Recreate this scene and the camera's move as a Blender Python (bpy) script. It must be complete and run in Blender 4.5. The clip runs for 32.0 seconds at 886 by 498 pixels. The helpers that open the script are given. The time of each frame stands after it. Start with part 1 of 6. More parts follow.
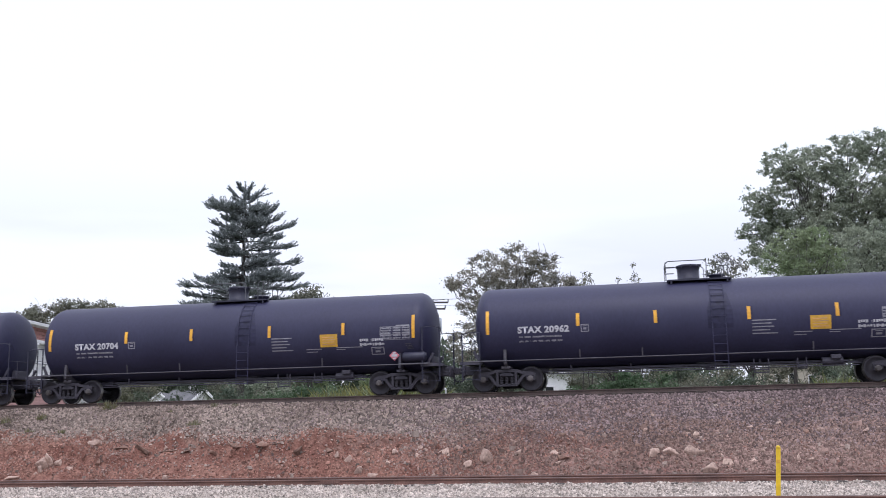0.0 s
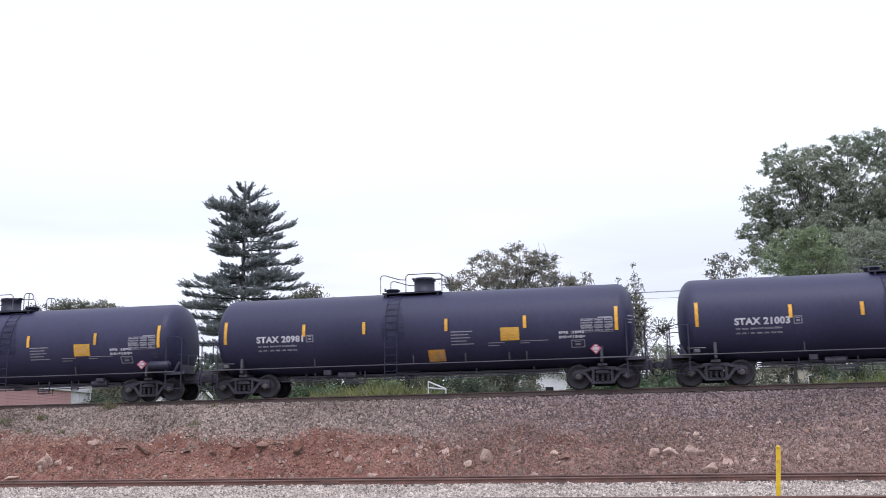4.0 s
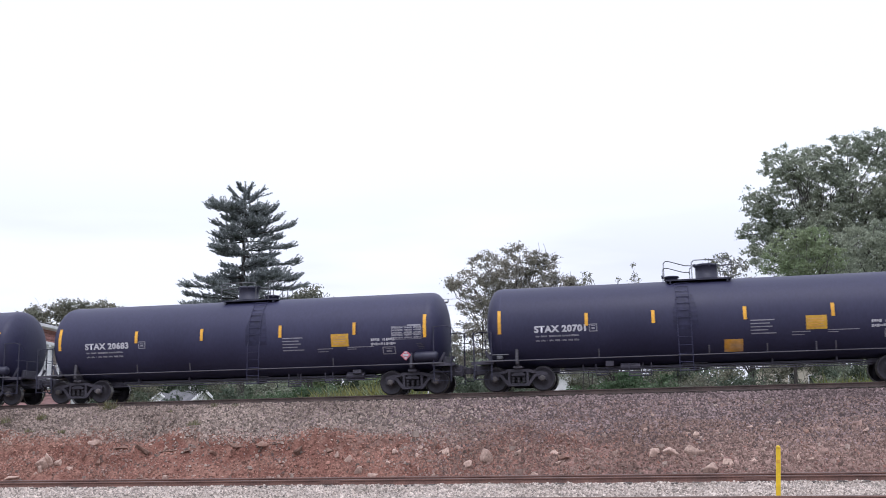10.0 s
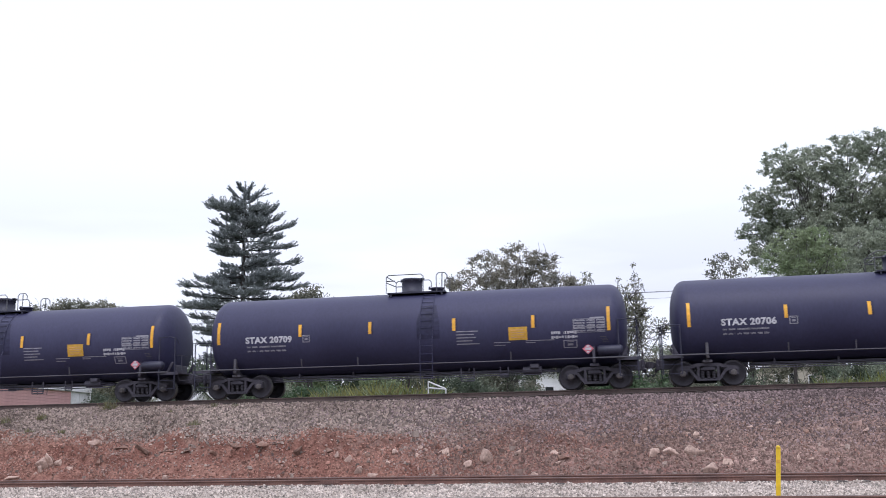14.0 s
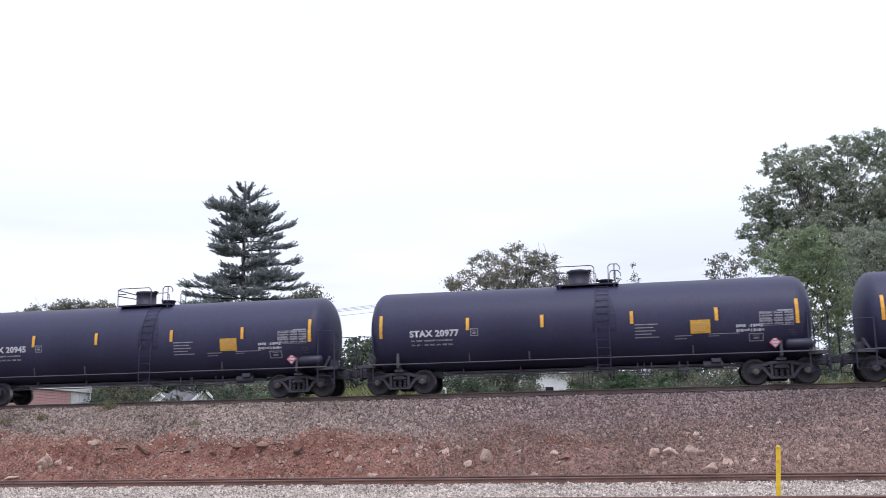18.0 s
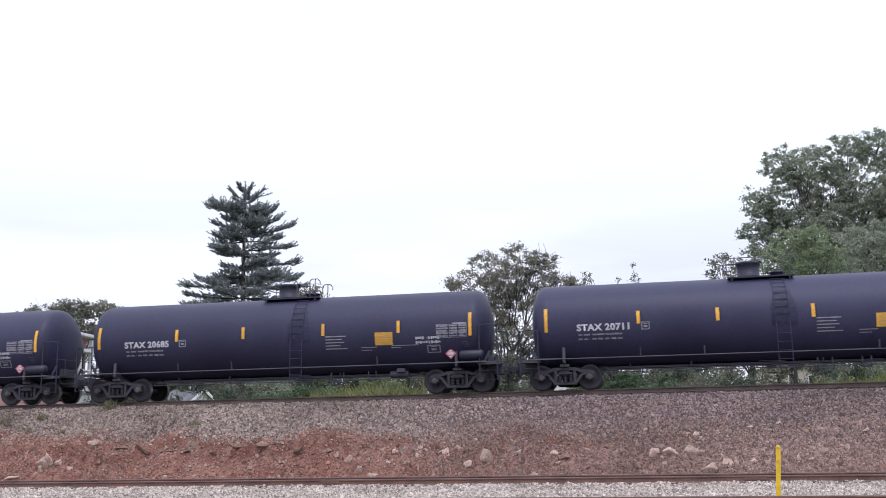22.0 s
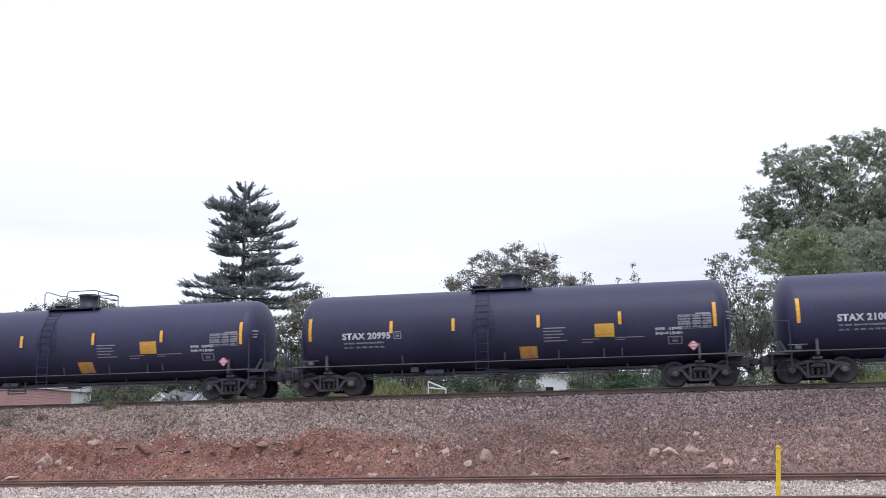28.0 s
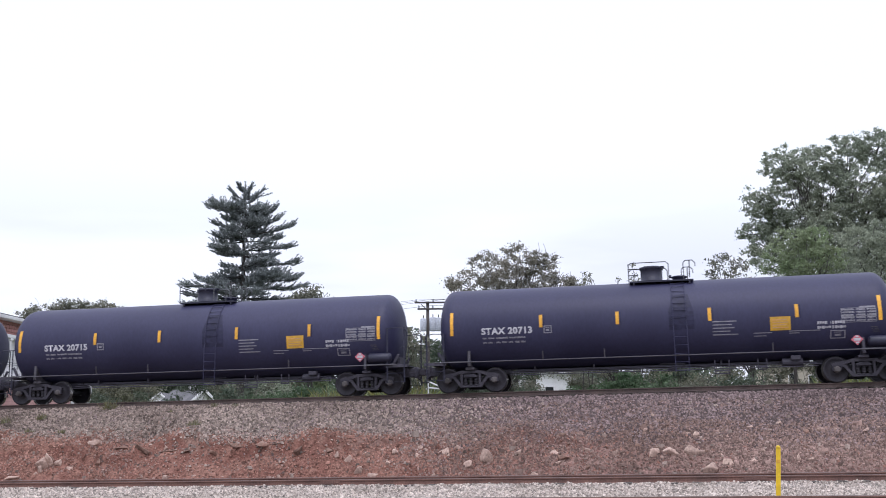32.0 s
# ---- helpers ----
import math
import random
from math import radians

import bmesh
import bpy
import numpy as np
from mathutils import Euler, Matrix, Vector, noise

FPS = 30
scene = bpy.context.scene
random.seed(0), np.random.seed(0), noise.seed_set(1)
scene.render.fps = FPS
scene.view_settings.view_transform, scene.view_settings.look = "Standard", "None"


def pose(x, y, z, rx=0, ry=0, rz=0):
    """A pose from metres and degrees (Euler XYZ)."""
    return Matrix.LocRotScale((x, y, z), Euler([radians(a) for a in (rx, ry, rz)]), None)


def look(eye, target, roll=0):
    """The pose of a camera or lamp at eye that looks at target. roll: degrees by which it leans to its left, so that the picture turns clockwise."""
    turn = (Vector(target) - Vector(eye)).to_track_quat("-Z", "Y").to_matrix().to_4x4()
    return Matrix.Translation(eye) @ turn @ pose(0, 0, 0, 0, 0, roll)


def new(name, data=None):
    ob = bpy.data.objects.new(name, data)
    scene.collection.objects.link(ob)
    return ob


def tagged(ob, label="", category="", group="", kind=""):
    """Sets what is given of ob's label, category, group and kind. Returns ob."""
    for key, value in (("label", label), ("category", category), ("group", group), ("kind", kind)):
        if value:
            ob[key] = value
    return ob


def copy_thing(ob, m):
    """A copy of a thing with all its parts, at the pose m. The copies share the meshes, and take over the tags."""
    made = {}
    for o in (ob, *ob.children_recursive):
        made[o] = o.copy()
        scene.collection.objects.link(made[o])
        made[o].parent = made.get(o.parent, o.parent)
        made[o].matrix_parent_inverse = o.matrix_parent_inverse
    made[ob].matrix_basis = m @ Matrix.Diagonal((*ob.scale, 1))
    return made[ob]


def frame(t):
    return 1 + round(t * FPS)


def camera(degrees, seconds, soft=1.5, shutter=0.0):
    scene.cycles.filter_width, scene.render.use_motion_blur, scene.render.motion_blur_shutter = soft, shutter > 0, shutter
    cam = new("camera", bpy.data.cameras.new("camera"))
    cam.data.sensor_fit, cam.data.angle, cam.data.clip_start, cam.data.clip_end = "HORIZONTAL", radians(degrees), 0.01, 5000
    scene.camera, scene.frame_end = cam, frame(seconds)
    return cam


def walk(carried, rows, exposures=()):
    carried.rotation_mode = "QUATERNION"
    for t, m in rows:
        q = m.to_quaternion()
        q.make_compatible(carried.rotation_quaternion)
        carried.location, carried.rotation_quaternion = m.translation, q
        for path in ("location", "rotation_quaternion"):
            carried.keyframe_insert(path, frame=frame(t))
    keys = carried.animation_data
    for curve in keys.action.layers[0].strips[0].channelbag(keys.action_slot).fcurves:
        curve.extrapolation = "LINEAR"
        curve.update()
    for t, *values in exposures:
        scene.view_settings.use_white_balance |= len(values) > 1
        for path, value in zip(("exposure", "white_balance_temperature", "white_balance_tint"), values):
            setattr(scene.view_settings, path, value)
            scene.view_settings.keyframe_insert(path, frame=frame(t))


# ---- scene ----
cam = camera(47.78, 32.0, soft=0.75, shutter=0.08)
EYE = Vector((0.0, 0.0, 1.58))
YAW, PITCH, ROLL = 11.109, 10.232, 0.55
AIM = EYE + Vector((-math.sin(radians(YAW)) * math.cos(radians(PITCH)),
                    math.cos(radians(YAW)) * math.cos(radians(PITCH)), math.sin(radians(PITCH))))
walk(cam, [(0.0, look(EYE, AIM, -ROLL)), (32.0, look(EYE, AIM, -ROLL))], exposures=[(0.0, 0.0, 5800.0, 19.0), (32.0, 0.0, 5800.0, 19.0)])

# ---- light ----
SUN_UP, SUN_TURN = 60.0, 168.0
world = bpy.data.worlds.new("overcast_sky")
scene.world = world
world.use_nodes = True
wn, wl = world.node_tree.nodes, world.node_tree.links
wn.clear()
w_out = wn.new("ShaderNodeOutputWorld")
w_sky = wn.new("ShaderNodeTexSky")
w_sky.sky_type, w_sky.sun_disc = "NISHITA", False
w_sky.sun_elevation, w_sky.sun_rotation = radians(SUN_UP), radians(SUN_TURN)
w_blue = wn.new("ShaderNodeBackground")
w_blue.inputs[1].default_value = 0.12
w_cloud = wn.new("ShaderNodeBackground")
w_cloud.inputs[1].default_value = 1.13
w_tex = wn.new("ShaderNodeTexCoord")
w_map = wn.new("ShaderNodeMapping")
w_map.inputs["Scale"].default_value = (1.6, 1.6, 9.0)
w_noise = wn.new("ShaderNodeTexNoise")
w_noise.inputs["Scale"].default_value, w_noise.inputs["Detail"].default_value = 1.7, 4.0
w_ramp = wn.new("ShaderNodeValToRGB")
w_ramp.color_ramp.elements[0].position, w_ramp.color_ramp.elements[0].color = 0.36, (0.79, 0.805, 0.83, 1)
w_ramp.color_ramp.elements[1].position, w_ramp.color_ramp.elements[1].color = 0.56, (0.955, 0.97, 0.955, 1)
# thin cloud low down, closed bright cloud higher up
w_sep = wn.new("ShaderNodeSeparateXYZ")
w_high = wn.new("ShaderNodeMapRange")
w_high.interpolation_type = "SMOOTHSTEP"
w_high.inputs["From Min"].default_value, w_high.inputs["From Max"].default_value = 0.13, 0.27
w_two = wn.new("ShaderNodeMix")
w_two.data_type = "RGBA"
w_two.inputs["B"].default_value = (0.97, 1.0, 0.975, 1)
w_mix = wn.new("ShaderNodeMixShader")
w_mix.inputs[0].default_value = 0.93
wl.new(w_sky.outputs[0], w_blue.inputs[0])
wl.new(w_tex.outputs["Generated"], w_map.inputs[0])
wl.new(w_map.outputs[0], w_noise.inputs["Vector"])
wl.new(w_noise.outputs["Fac"], w_ramp.inputs[0])
wl.new(w_tex.outputs["Generated"], w_sep.inputs[0])
wl.new(w_sep.outputs["Z"], w_high.inputs["Value"])
wl.new(w_high.outputs[0], w_two.inputs["Factor"])
wl.new(w_ramp.outputs[0], w_two.inputs["A"])
# an overcast sky brightens towards the zenith
w_zen = wn.new("ShaderNodeMapRange")
w_zen.interpolation_type = "SMOOTHSTEP"
w_zen.inputs["From Min"].default_value, w_zen.inputs["From Max"].default_value = 0.42, 0.95
w_zen.inputs["To Min"].default_value, w_zen.inputs["To Max"].default_value = 1.0, 1.55
w_lift = wn.new("ShaderNodeVectorMath")
w_lift.operation = "SCALE"
wl.new(w_sep.outputs["Z"], w_zen.inputs["Value"])
wl.new(w_two.outputs["Result"], w_lift.inputs[0])
wl.new(w_zen.outputs[0], w_lift.inputs["Scale"])
wl.new(w_lift.outputs[0], w_cloud.inputs[0])
wl.new(w_blue.outputs[0], w_mix.inputs[1])
wl.new(w_cloud.outputs[0], w_mix.inputs[2])
wl.new(w_mix.outputs[0], w_out.inputs[0])

sun = new("sun", bpy.data.lights.new("sun", "SUN"))
sun.data.energy, sun.data.angle, sun.data.color = 1.35, radians(30), (1.0, 0.96, 0.9)
# the sky's sun_rotation turns clockwise from +y
_s = Vector((math.sin(radians(SUN_TURN)) * math.cos(radians(SUN_UP)),
             math.cos(radians(SUN_TURN)) * math.cos(radians(SUN_UP)), math.sin(radians(SUN_UP))))
sun.matrix_world = look(_s * 60, (0, 0, 0))


# ---- materials ----
def material(name, color, second=None, rough=0.6, metal=0.0, fine=30.0, coarse=1.5, spread=0.25, bump=0.3,
             depth=0.01, island=0.0, each=0.0, spec=0.5, stretch=(1, 1, 1), streak=0.0):
    """Procedural surface: a base colour mottled at two scales, towards a second colour, with fine relief."""
    m = bpy.data.materials.new(name)
    m.use_nodes = True
    n, l = m.node_tree.nodes, m.node_tree.links
    b = n["Principled BSDF"]
    b.inputs["Metallic"].default_value = metal
    b.inputs["Specular IOR Level"].default_value = spec
    tc = n.new("ShaderNodeTexCoord")
    mp = n.new("ShaderNodeMapping")
    mp.inputs["Scale"].default_value = stretch
    l.new(tc.outputs["Object"], mp.inputs[0])
    n1 = n.new("ShaderNodeTexNoise")
    n1.inputs["Scale"].default_value, n1.inputs["Detail"].default_value = coarse, 5.0
    n2 = n.new("ShaderNodeTexNoise")
    n2.inputs["Scale"].default_value, n2.inputs["Detail"].default_value = fine, 4.0
    l.new(mp.outputs[0], n1.inputs["Vector"])
    l.new(mp.outputs[0], n2.inputs["Vector"])
    second = second or tuple(c * 0.55 for c in color)
    r1 = n.new("ShaderNodeMapRange")
    r1.inputs["From Min"].default_value, r1.inputs["From Max"].default_value = 0.38, 0.66
    l.new(n1.outputs["Fac"], r1.inputs["Value"])
    mix = n.new("ShaderNodeMix")
    mix.data_type = "RGBA"
    mix.inputs["A"].default_value, mix.inputs["B"].default_value = (*color, 1), (*second, 1)
    l.new(r1.outputs[0], mix.inputs["Factor"])
    hsv = n.new("ShaderNodeHueSaturation")
    l.new(mix.outputs["Result"], hsv.inputs["Color"])
    val = n.new("ShaderNodeMapRange")
    val.inputs["To Min"].default_value, val.inputs["To Max"].default_value = 1 - spread, 1 + spread
    val.inputs["From Min"].default_value, val.inputs["From Max"].default_value = 0.3, 0.7
    l.new(n2.outputs["Fac"], val.inputs["Value"])
    out = val.outputs[0]
    for amount, node, socket in ((island, "ShaderNodeNewGeometry", "Random Per Island"), (each, "ShaderNodeObjectInfo", "Random")):
        if amount:
            g = n.new(node)
            rr = n.new("ShaderNodeMapRange")
            rr.inputs["To Min"].default_value, rr.inputs["To Max"].default_value = 1 - amount, 1 + amount
            l.new(g.outputs[socket], rr.inputs["Value"])
            mm = n.new("ShaderNodeMath")
            mm.operation = "MULTIPLY"
            l.new(out, mm.inputs[0])
            l.new(rr.outputs[0], mm.inputs[1])
            out = mm.outputs[0]
    l.new(out, hsv.inputs["Value"])
    l.new(hsv.outputs[0], b.inputs["Base Color"])
    ro = n.new("ShaderNodeMapRange")
    ro.inputs["To Min"].default_value, ro.inputs["To Max"].default_value = max(0.05, rough - 0.12), min(1, rough + 0.12)
    l.new(n1.outputs["Fac"], ro.inputs["Value"])
    l.new(ro.outputs[0], b.inputs["Roughness"])
    if bump:
        bp = n.new("ShaderNodeBump")
        bp.inputs["Strength"].default_value, bp.inputs["Distance"].default_value = bump, depth
        l.new(n2.outputs["Fac"], bp.inputs["Height"])
        l.new(bp.outputs[0], b.inputs["Normal"])
    return m


def leaf_material(name, color, second, spread=0.35, glow=0.45, rough=0.55):
    """Leaves: colour varies from leaf to leaf; some light comes through."""
    m = material(name, color, second, rough=rough, fine=3.0, coarse=0.35, spread=0.15, bump=0, island=spread, spec=0.3)
    n, l = m.node_tree.nodes, m.node_tree.links
    b = n["Principled BSDF"]
    t = n.new("ShaderNodeBsdfTranslucent")
    l.new(b.inputs["Base Color"].links[0].from_socket, t.inputs["Color"])
    mx = n.new("ShaderNodeMixShader")
    mx.inputs[0].default_value = glow
    l.new(b.outputs[0], mx.inputs[1])
    l.new(t.outputs[0], mx.inputs[2])
    l.new(mx.outputs[0], n["Material Output"].inputs["Surface"])
    return m


M = {
    "tank": material("black_tank_paint", (0.0285, 0.0275, 0.063), (0.0365, 0.0355, 0.077), rough=0.50, spec=0.32, fine=14, coarse=0.5, spread=0.10, bump=0.08, depth=0.004, each=0.12, stretch=(1, 1, 0.35)),
    "stain": material("product_stain", (0.022, 0.0215, 0.050), (0.029, 0.028, 0.061), rough=0.55, spec=0.27, fine=6, coarse=1.2, spread=0.3, bump=0.05),
    "steel": material("black_underframe_steel", (0.046, 0.042, 0.062), (0.060, 0.055, 0.075), rough=0.6, fine=25, coarse=2.5, spread=0.3, bump=0.2),
    "truck": material("dusty_cast_steel", (0.042, 0.037, 0.050), (0.029, 0.026, 0.037), rough=0.75, fine=30, coarse=3.0, spread=0.3, bump=0.3),
    "wheel": material("brown_wheel_steel", (0.028, 0.024, 0.032), (0.019, 0.017, 0.024), rough=0.6, metal=0.2, fine=20, coarse=2.0, bump=0.15),
    "tread": material("polished_tread", (0.35, 0.34, 0.33), rough=0.3, metal=0.9, fine=40, bump=0.05),
    "cap": material("bearing_cap_grey", (0.13, 0.115, 0.118), (0.08, 0.07, 0.07), rough=0.6, fine=30, bump=0.1, each=0.3),
    "rail_pipe": material("worn_grey_pipe", (0.085, 0.08, 0.095), (0.055, 0.05, 0.062), rough=0.55, fine=20, bump=0.1),
    "bracket": material("dusty_dark_bracket", (0.075, 0.07, 0.085), (0.045, 0.04, 0.05), rough=0.6, fine=20, bump=0.1),
    "hoop": material("pale_galvanised_pipe", (0.115, 0.115, 0.125), (0.075, 0.075, 0.085), rough=0.5, metal=0.3, fine=20, bump=0.1),
    "dome": material("black_dome_paint", (0.015, 0.015, 0.034), (0.022, 0.021, 0.044), rough=0.5, fine=15, bump=0.1),
    "yellow": material("yellow_reflective_tape", (0.78, 0.40, 0.030), (0.66, 0.33, 0.03), rough=0.45, fine=12, coarse=2, spread=0.12, bump=0.05, each=0.12),
    "panel": material("yellow_notice_panel", (0.66, 0.37, 0.03), (0.54, 0.30, 0.04), rough=0.5, fine=10, coarse=3, spread=0.15, bump=0.05, each=0.08),
    "old_panel": material("faded_orange_panel", (0.62, 0.30, 0.04), (0.48, 0.30, 0.17), rough=0.6, fine=6, coarse=2.2, spread=0.2, bump=0.05, each=0.15),
    "white": material("white_stencil_paint", (0.54, 0.53, 0.57), (0.42, 0.41, 0.45), rough=0.6, fine=25, coarse=3, spread=0.15, bump=0.0),
    "faint": material("thin_stencil_paint", (0.29, 0.28, 0.32), (0.20, 0.195, 0.225), rough=0.6, fine=40, coarse=5, spread=0.3, bump=0.0),
    "placard": material("red_placard", (0.56, 0.12, 0.16), (0.50, 0.14, 0.18), rough=0.4, fine=10, bump=0),
    "rail": material("rusty_rail_side", (0.20, 0.105, 0.082), (0.115, 0.066, 0.056), rough=0.8, fine=30, coarse=1.0, spread=0.3, bump=0.2),
    "rail_main": material("dull_brown_rail_side", (0.100, 0.068, 0.060), (0.060, 0.043, 0.040), rough=0.8, fine=30, coarse=1.0, spread=0.3, bump=0.2),
    "rail_head": material("worn_rail_head", (0.19, 0.145, 0.135), (0.13, 0.10, 0.095), rough=0.45, metal=0.5, fine=20, bump=0.05),
    "tie": material("creosoted_tie", (0.050, 0.040, 0.036), (0.10, 0.085, 0.075), rough=0.9, fine=18, coarse=2, spread=0.3, bump=0.5, each=0.3, stretch=(3, 0.6, 3)),
    "post": material("yellow_post_paint", (0.76, 0.52, 0.012), (0.66, 0.44, 0.02), rough=0.45, fine=20, coarse=3, spread=0.1, bump=0.05),
    "bark": material("bark", (0.050, 0.044, 0.042), (0.080, 0.072, 0.068), rough=0.95, fine=14, coarse=2, bump=0.6, stretch=(1, 1, 0.3)),
}


# ---- mesh helpers ----
def part(name, bm, mat, parent=None, label="", smooth=False):
    """Links a bmesh as one mesh object under a thing or a part."""
    me = bpy.data.meshes.new(name)
    if smooth:
        for f in bm.faces:
            f.smooth = True
    bm.to_mesh(me)
    bm.free()
    for mm in (mat if isinstance(mat, (list, tuple)) else [mat]):
        me.materials.append(M[mm] if isinstance(mm, str) else mm)
    ob = new(name, me)
    if parent:
        ob.parent = parent
    if label:
        tagged(ob, label)
    return ob


def share(ob, m, parent=None):
    """Another object on the same mesh, at the pose m."""
    o = new(ob.name.split(".")[0], ob.data)
    o.parent = parent or ob.parent
    o.matrix_basis = m
    return o


def mesh_part(name, verts, faces, mat, parent=None, smooth=False):
    me = bpy.data.meshes.new(name)
    me.from_pydata(verts, [], faces)
    for mm in (mat if isinstance(mat, (list, tuple)) else [mat]):
        me.materials.append(M[mm] if isinstance(mm, str) else mm)
    if smooth:
        me.polygons.foreach_set("use_smooth", [True] * len(me.polygons))
    me.update()
    ob = new(name, me)
    if parent:
        ob.parent = parent
    return ob


def box(bm, c, s, turn=None, bevel=0.0):
    m = Matrix.Translation(c) @ (turn if turn else Matrix()) @ Matrix.Diagonal((*s, 1))
    r = bmesh.ops.create_cube(bm, size=1.0, matrix=m)
    if bevel:
        es = list({e for v in r["verts"] for e in v.link_edges})
        bmesh.ops.bevel(bm, geom=es, offset=bevel, segments=1, affect="EDGES")
    return bm


def rod(bm, a, b, r, seg=8, r2=None):
    a, b = Vector(a), Vector(b)
    d = b - a
    m = Matrix.Translation((a + b) / 2) @ d.to_track_quat("Z", "Y").to_matrix().to_4x4()
    bmesh.ops.create_cone(bm, cap_ends=True, segments=seg, radius1=r, radius2=r if r2 is None else r2, depth=d.length, matrix=m)
    return bm


def pipe(bm, pts, r, seg=6):
    for a, b in zip(pts, pts[1:]):
        rod(bm, a, b, r, seg)
    return bm


def turned(bm, prof, seg=32, axis="x", centre=(0, 0, 0)):
    """Revolves a profile of (place along the axis, radius)."""
    rings = []
    for s, r in prof:
        ring = []
        for i in range(seg if r > 1e-6 else 1):
            a = 2 * math.pi * i / seg
            p = (s, r * math.cos(a), r * math.sin(a))
            if axis == "y":
                p = (p[1], p[0], p[2])
            if axis == "z":
                p = (p[1], p[2], p[0])
            ring.append(bm.verts.new(Vector(p) + Vector(centre)))
        rings.append(ring)
    for p, q in zip(rings, rings[1:]):
        for i in range(max(len(p), len(q))):
            v = [p[i % len(p)], p[(i + 1) % len(p)], q[(i + 1) % len(q)], q[i % len(q)]]
            v = list(dict.fromkeys(v))
            if len(v) > 2:
                bm.faces.new(v)
    bmesh.ops.recalc_face_normals(bm, faces=bm.faces)
    return bm


def bars(bm, pts, half, y0, y1):
    """A flat bar bent along points (x, z), between two depths."""
    for (xa, za), (xb, zb) in zip(pts, pts[1:]):
        d = Vector((xb - xa, zb - za))
        t = math.atan2(d.y, d.x)
        box(bm, ((xa + xb) / 2, (y0 + y1) / 2, (za + zb) / 2), (d.length + half, abs(y1 - y0), half * 2), Matrix.Rotation(-t, 4, "Y"))
    return bm


def smoothstep(a, b, x):
    t = np.clip((np.asarray(x, float) - a) / (b - a), 0, 1)
    return t * t * (3 - 2 * t)


# ---- ground ----
GRADE = 0.00912
MAIN_Y, MAIN_Z, MAIN_GRADE = 38.4, 3.005, 0.0105
NEAR_Y, FRONT_Y, LOW_Z = 29.35, 19.65, 0.26


def rise(x):
    return GRADE * np.clip(x, -650, 650)


PROFILE = np.array([(-3000, -1.0), (-60, -0.3), (-8, 0.0), (14, 0.0), (17.5, 0.05), (18.2, 0.085), (21.1, 0.085), (21.7, 0.02), (27.0, 0.02), (27.8, 0.085),
                    (30.75, 0.085), (31.15, 0.03), (31.5, 0.14), (32.2, 0.72), (33.2, 1.33), (34.4, 1.84), (35.6, 2.33), (36.75, 2.68), (37.05, 2.745), (39.8, 2.745),
                    (40.3, 2.66), (42.5, 2.35), (48, 2.05), (60, 1.7), (80, 1.2), (120, 0.8), (400, -1.0), (3000, -4.0)])


def hash2(x, y, k):
    v = np.sin(x * 127.1 + y * 311.7 + k * 74.7) * 43758.5453
    return v - np.floor(v)


def value_noise(x, y, scale, k=0):
    x, y = np.asarray(x) * scale, np.asarray(y) * scale
    xi, yi = np.floor(x), np.floor(y)
    fx, fy = x - xi, y - yi
    fx, fy = fx * fx * (3 - 2 * fx), fy * fy * (3 - 2 * fy)
    a, b = hash2(xi, yi, k), hash2(xi + 1, yi, k)
    c, d = hash2(xi, yi + 1, k), hash2(xi + 1, yi + 1, k)
    return (a + (b - a) * fx) * (1 - fy) + (c + (d - c) * fx) * fy - 0.5


def ground_z(x, y):
    x, y = np.asarray(x, float), np.asarray(y, float)
    z = np.interp(y, PROFILE[:, 0], PROFILE[:, 1]) + rise(x)
    bank = smoothstep(31.1, 31.8, y) * (1 - smoothstep(35.6, 36.7, y))
    wob = value_noise(x, y, 0.45, 1) * 0.26 + value_noise(x, y, 1.3, 2) * 0.16 + value_noise(x, y, 3.7, 3) * 0.08
    z = z + bank * wob
    # the earth breaks away in short ledges on the lower bank
    edge = 32.75 + value_noise(x, 0 * y, 0.5, 7) * 1.1
    ledge = smoothstep(-0.22, 0.05, y - edge) - smoothstep(0.05, 1.6, y - edge)
    z = z + bank * ledge * 0.25 * (1 - 0.9 * smoothstep(-6.0, -0.5, x)) * (0.4 + smoothstep(-0.25, 0.3, value_noise(x, y * 0, 0.35, 9)))
    track = smoothstep(16, 17.5, y) * (1 - smoothstep(41, 43, y)) * (1 - bank)
    z = z + track * (value_noise(x, y, 2.1, 4) * 0.035 + value_noise(x, y, 6.0, 5) * 0.02)
    wild = smoothstep(43, 50, y) * 0.6
    return z + wild * value_noise(x, y, 0.12, 6) * 0.5


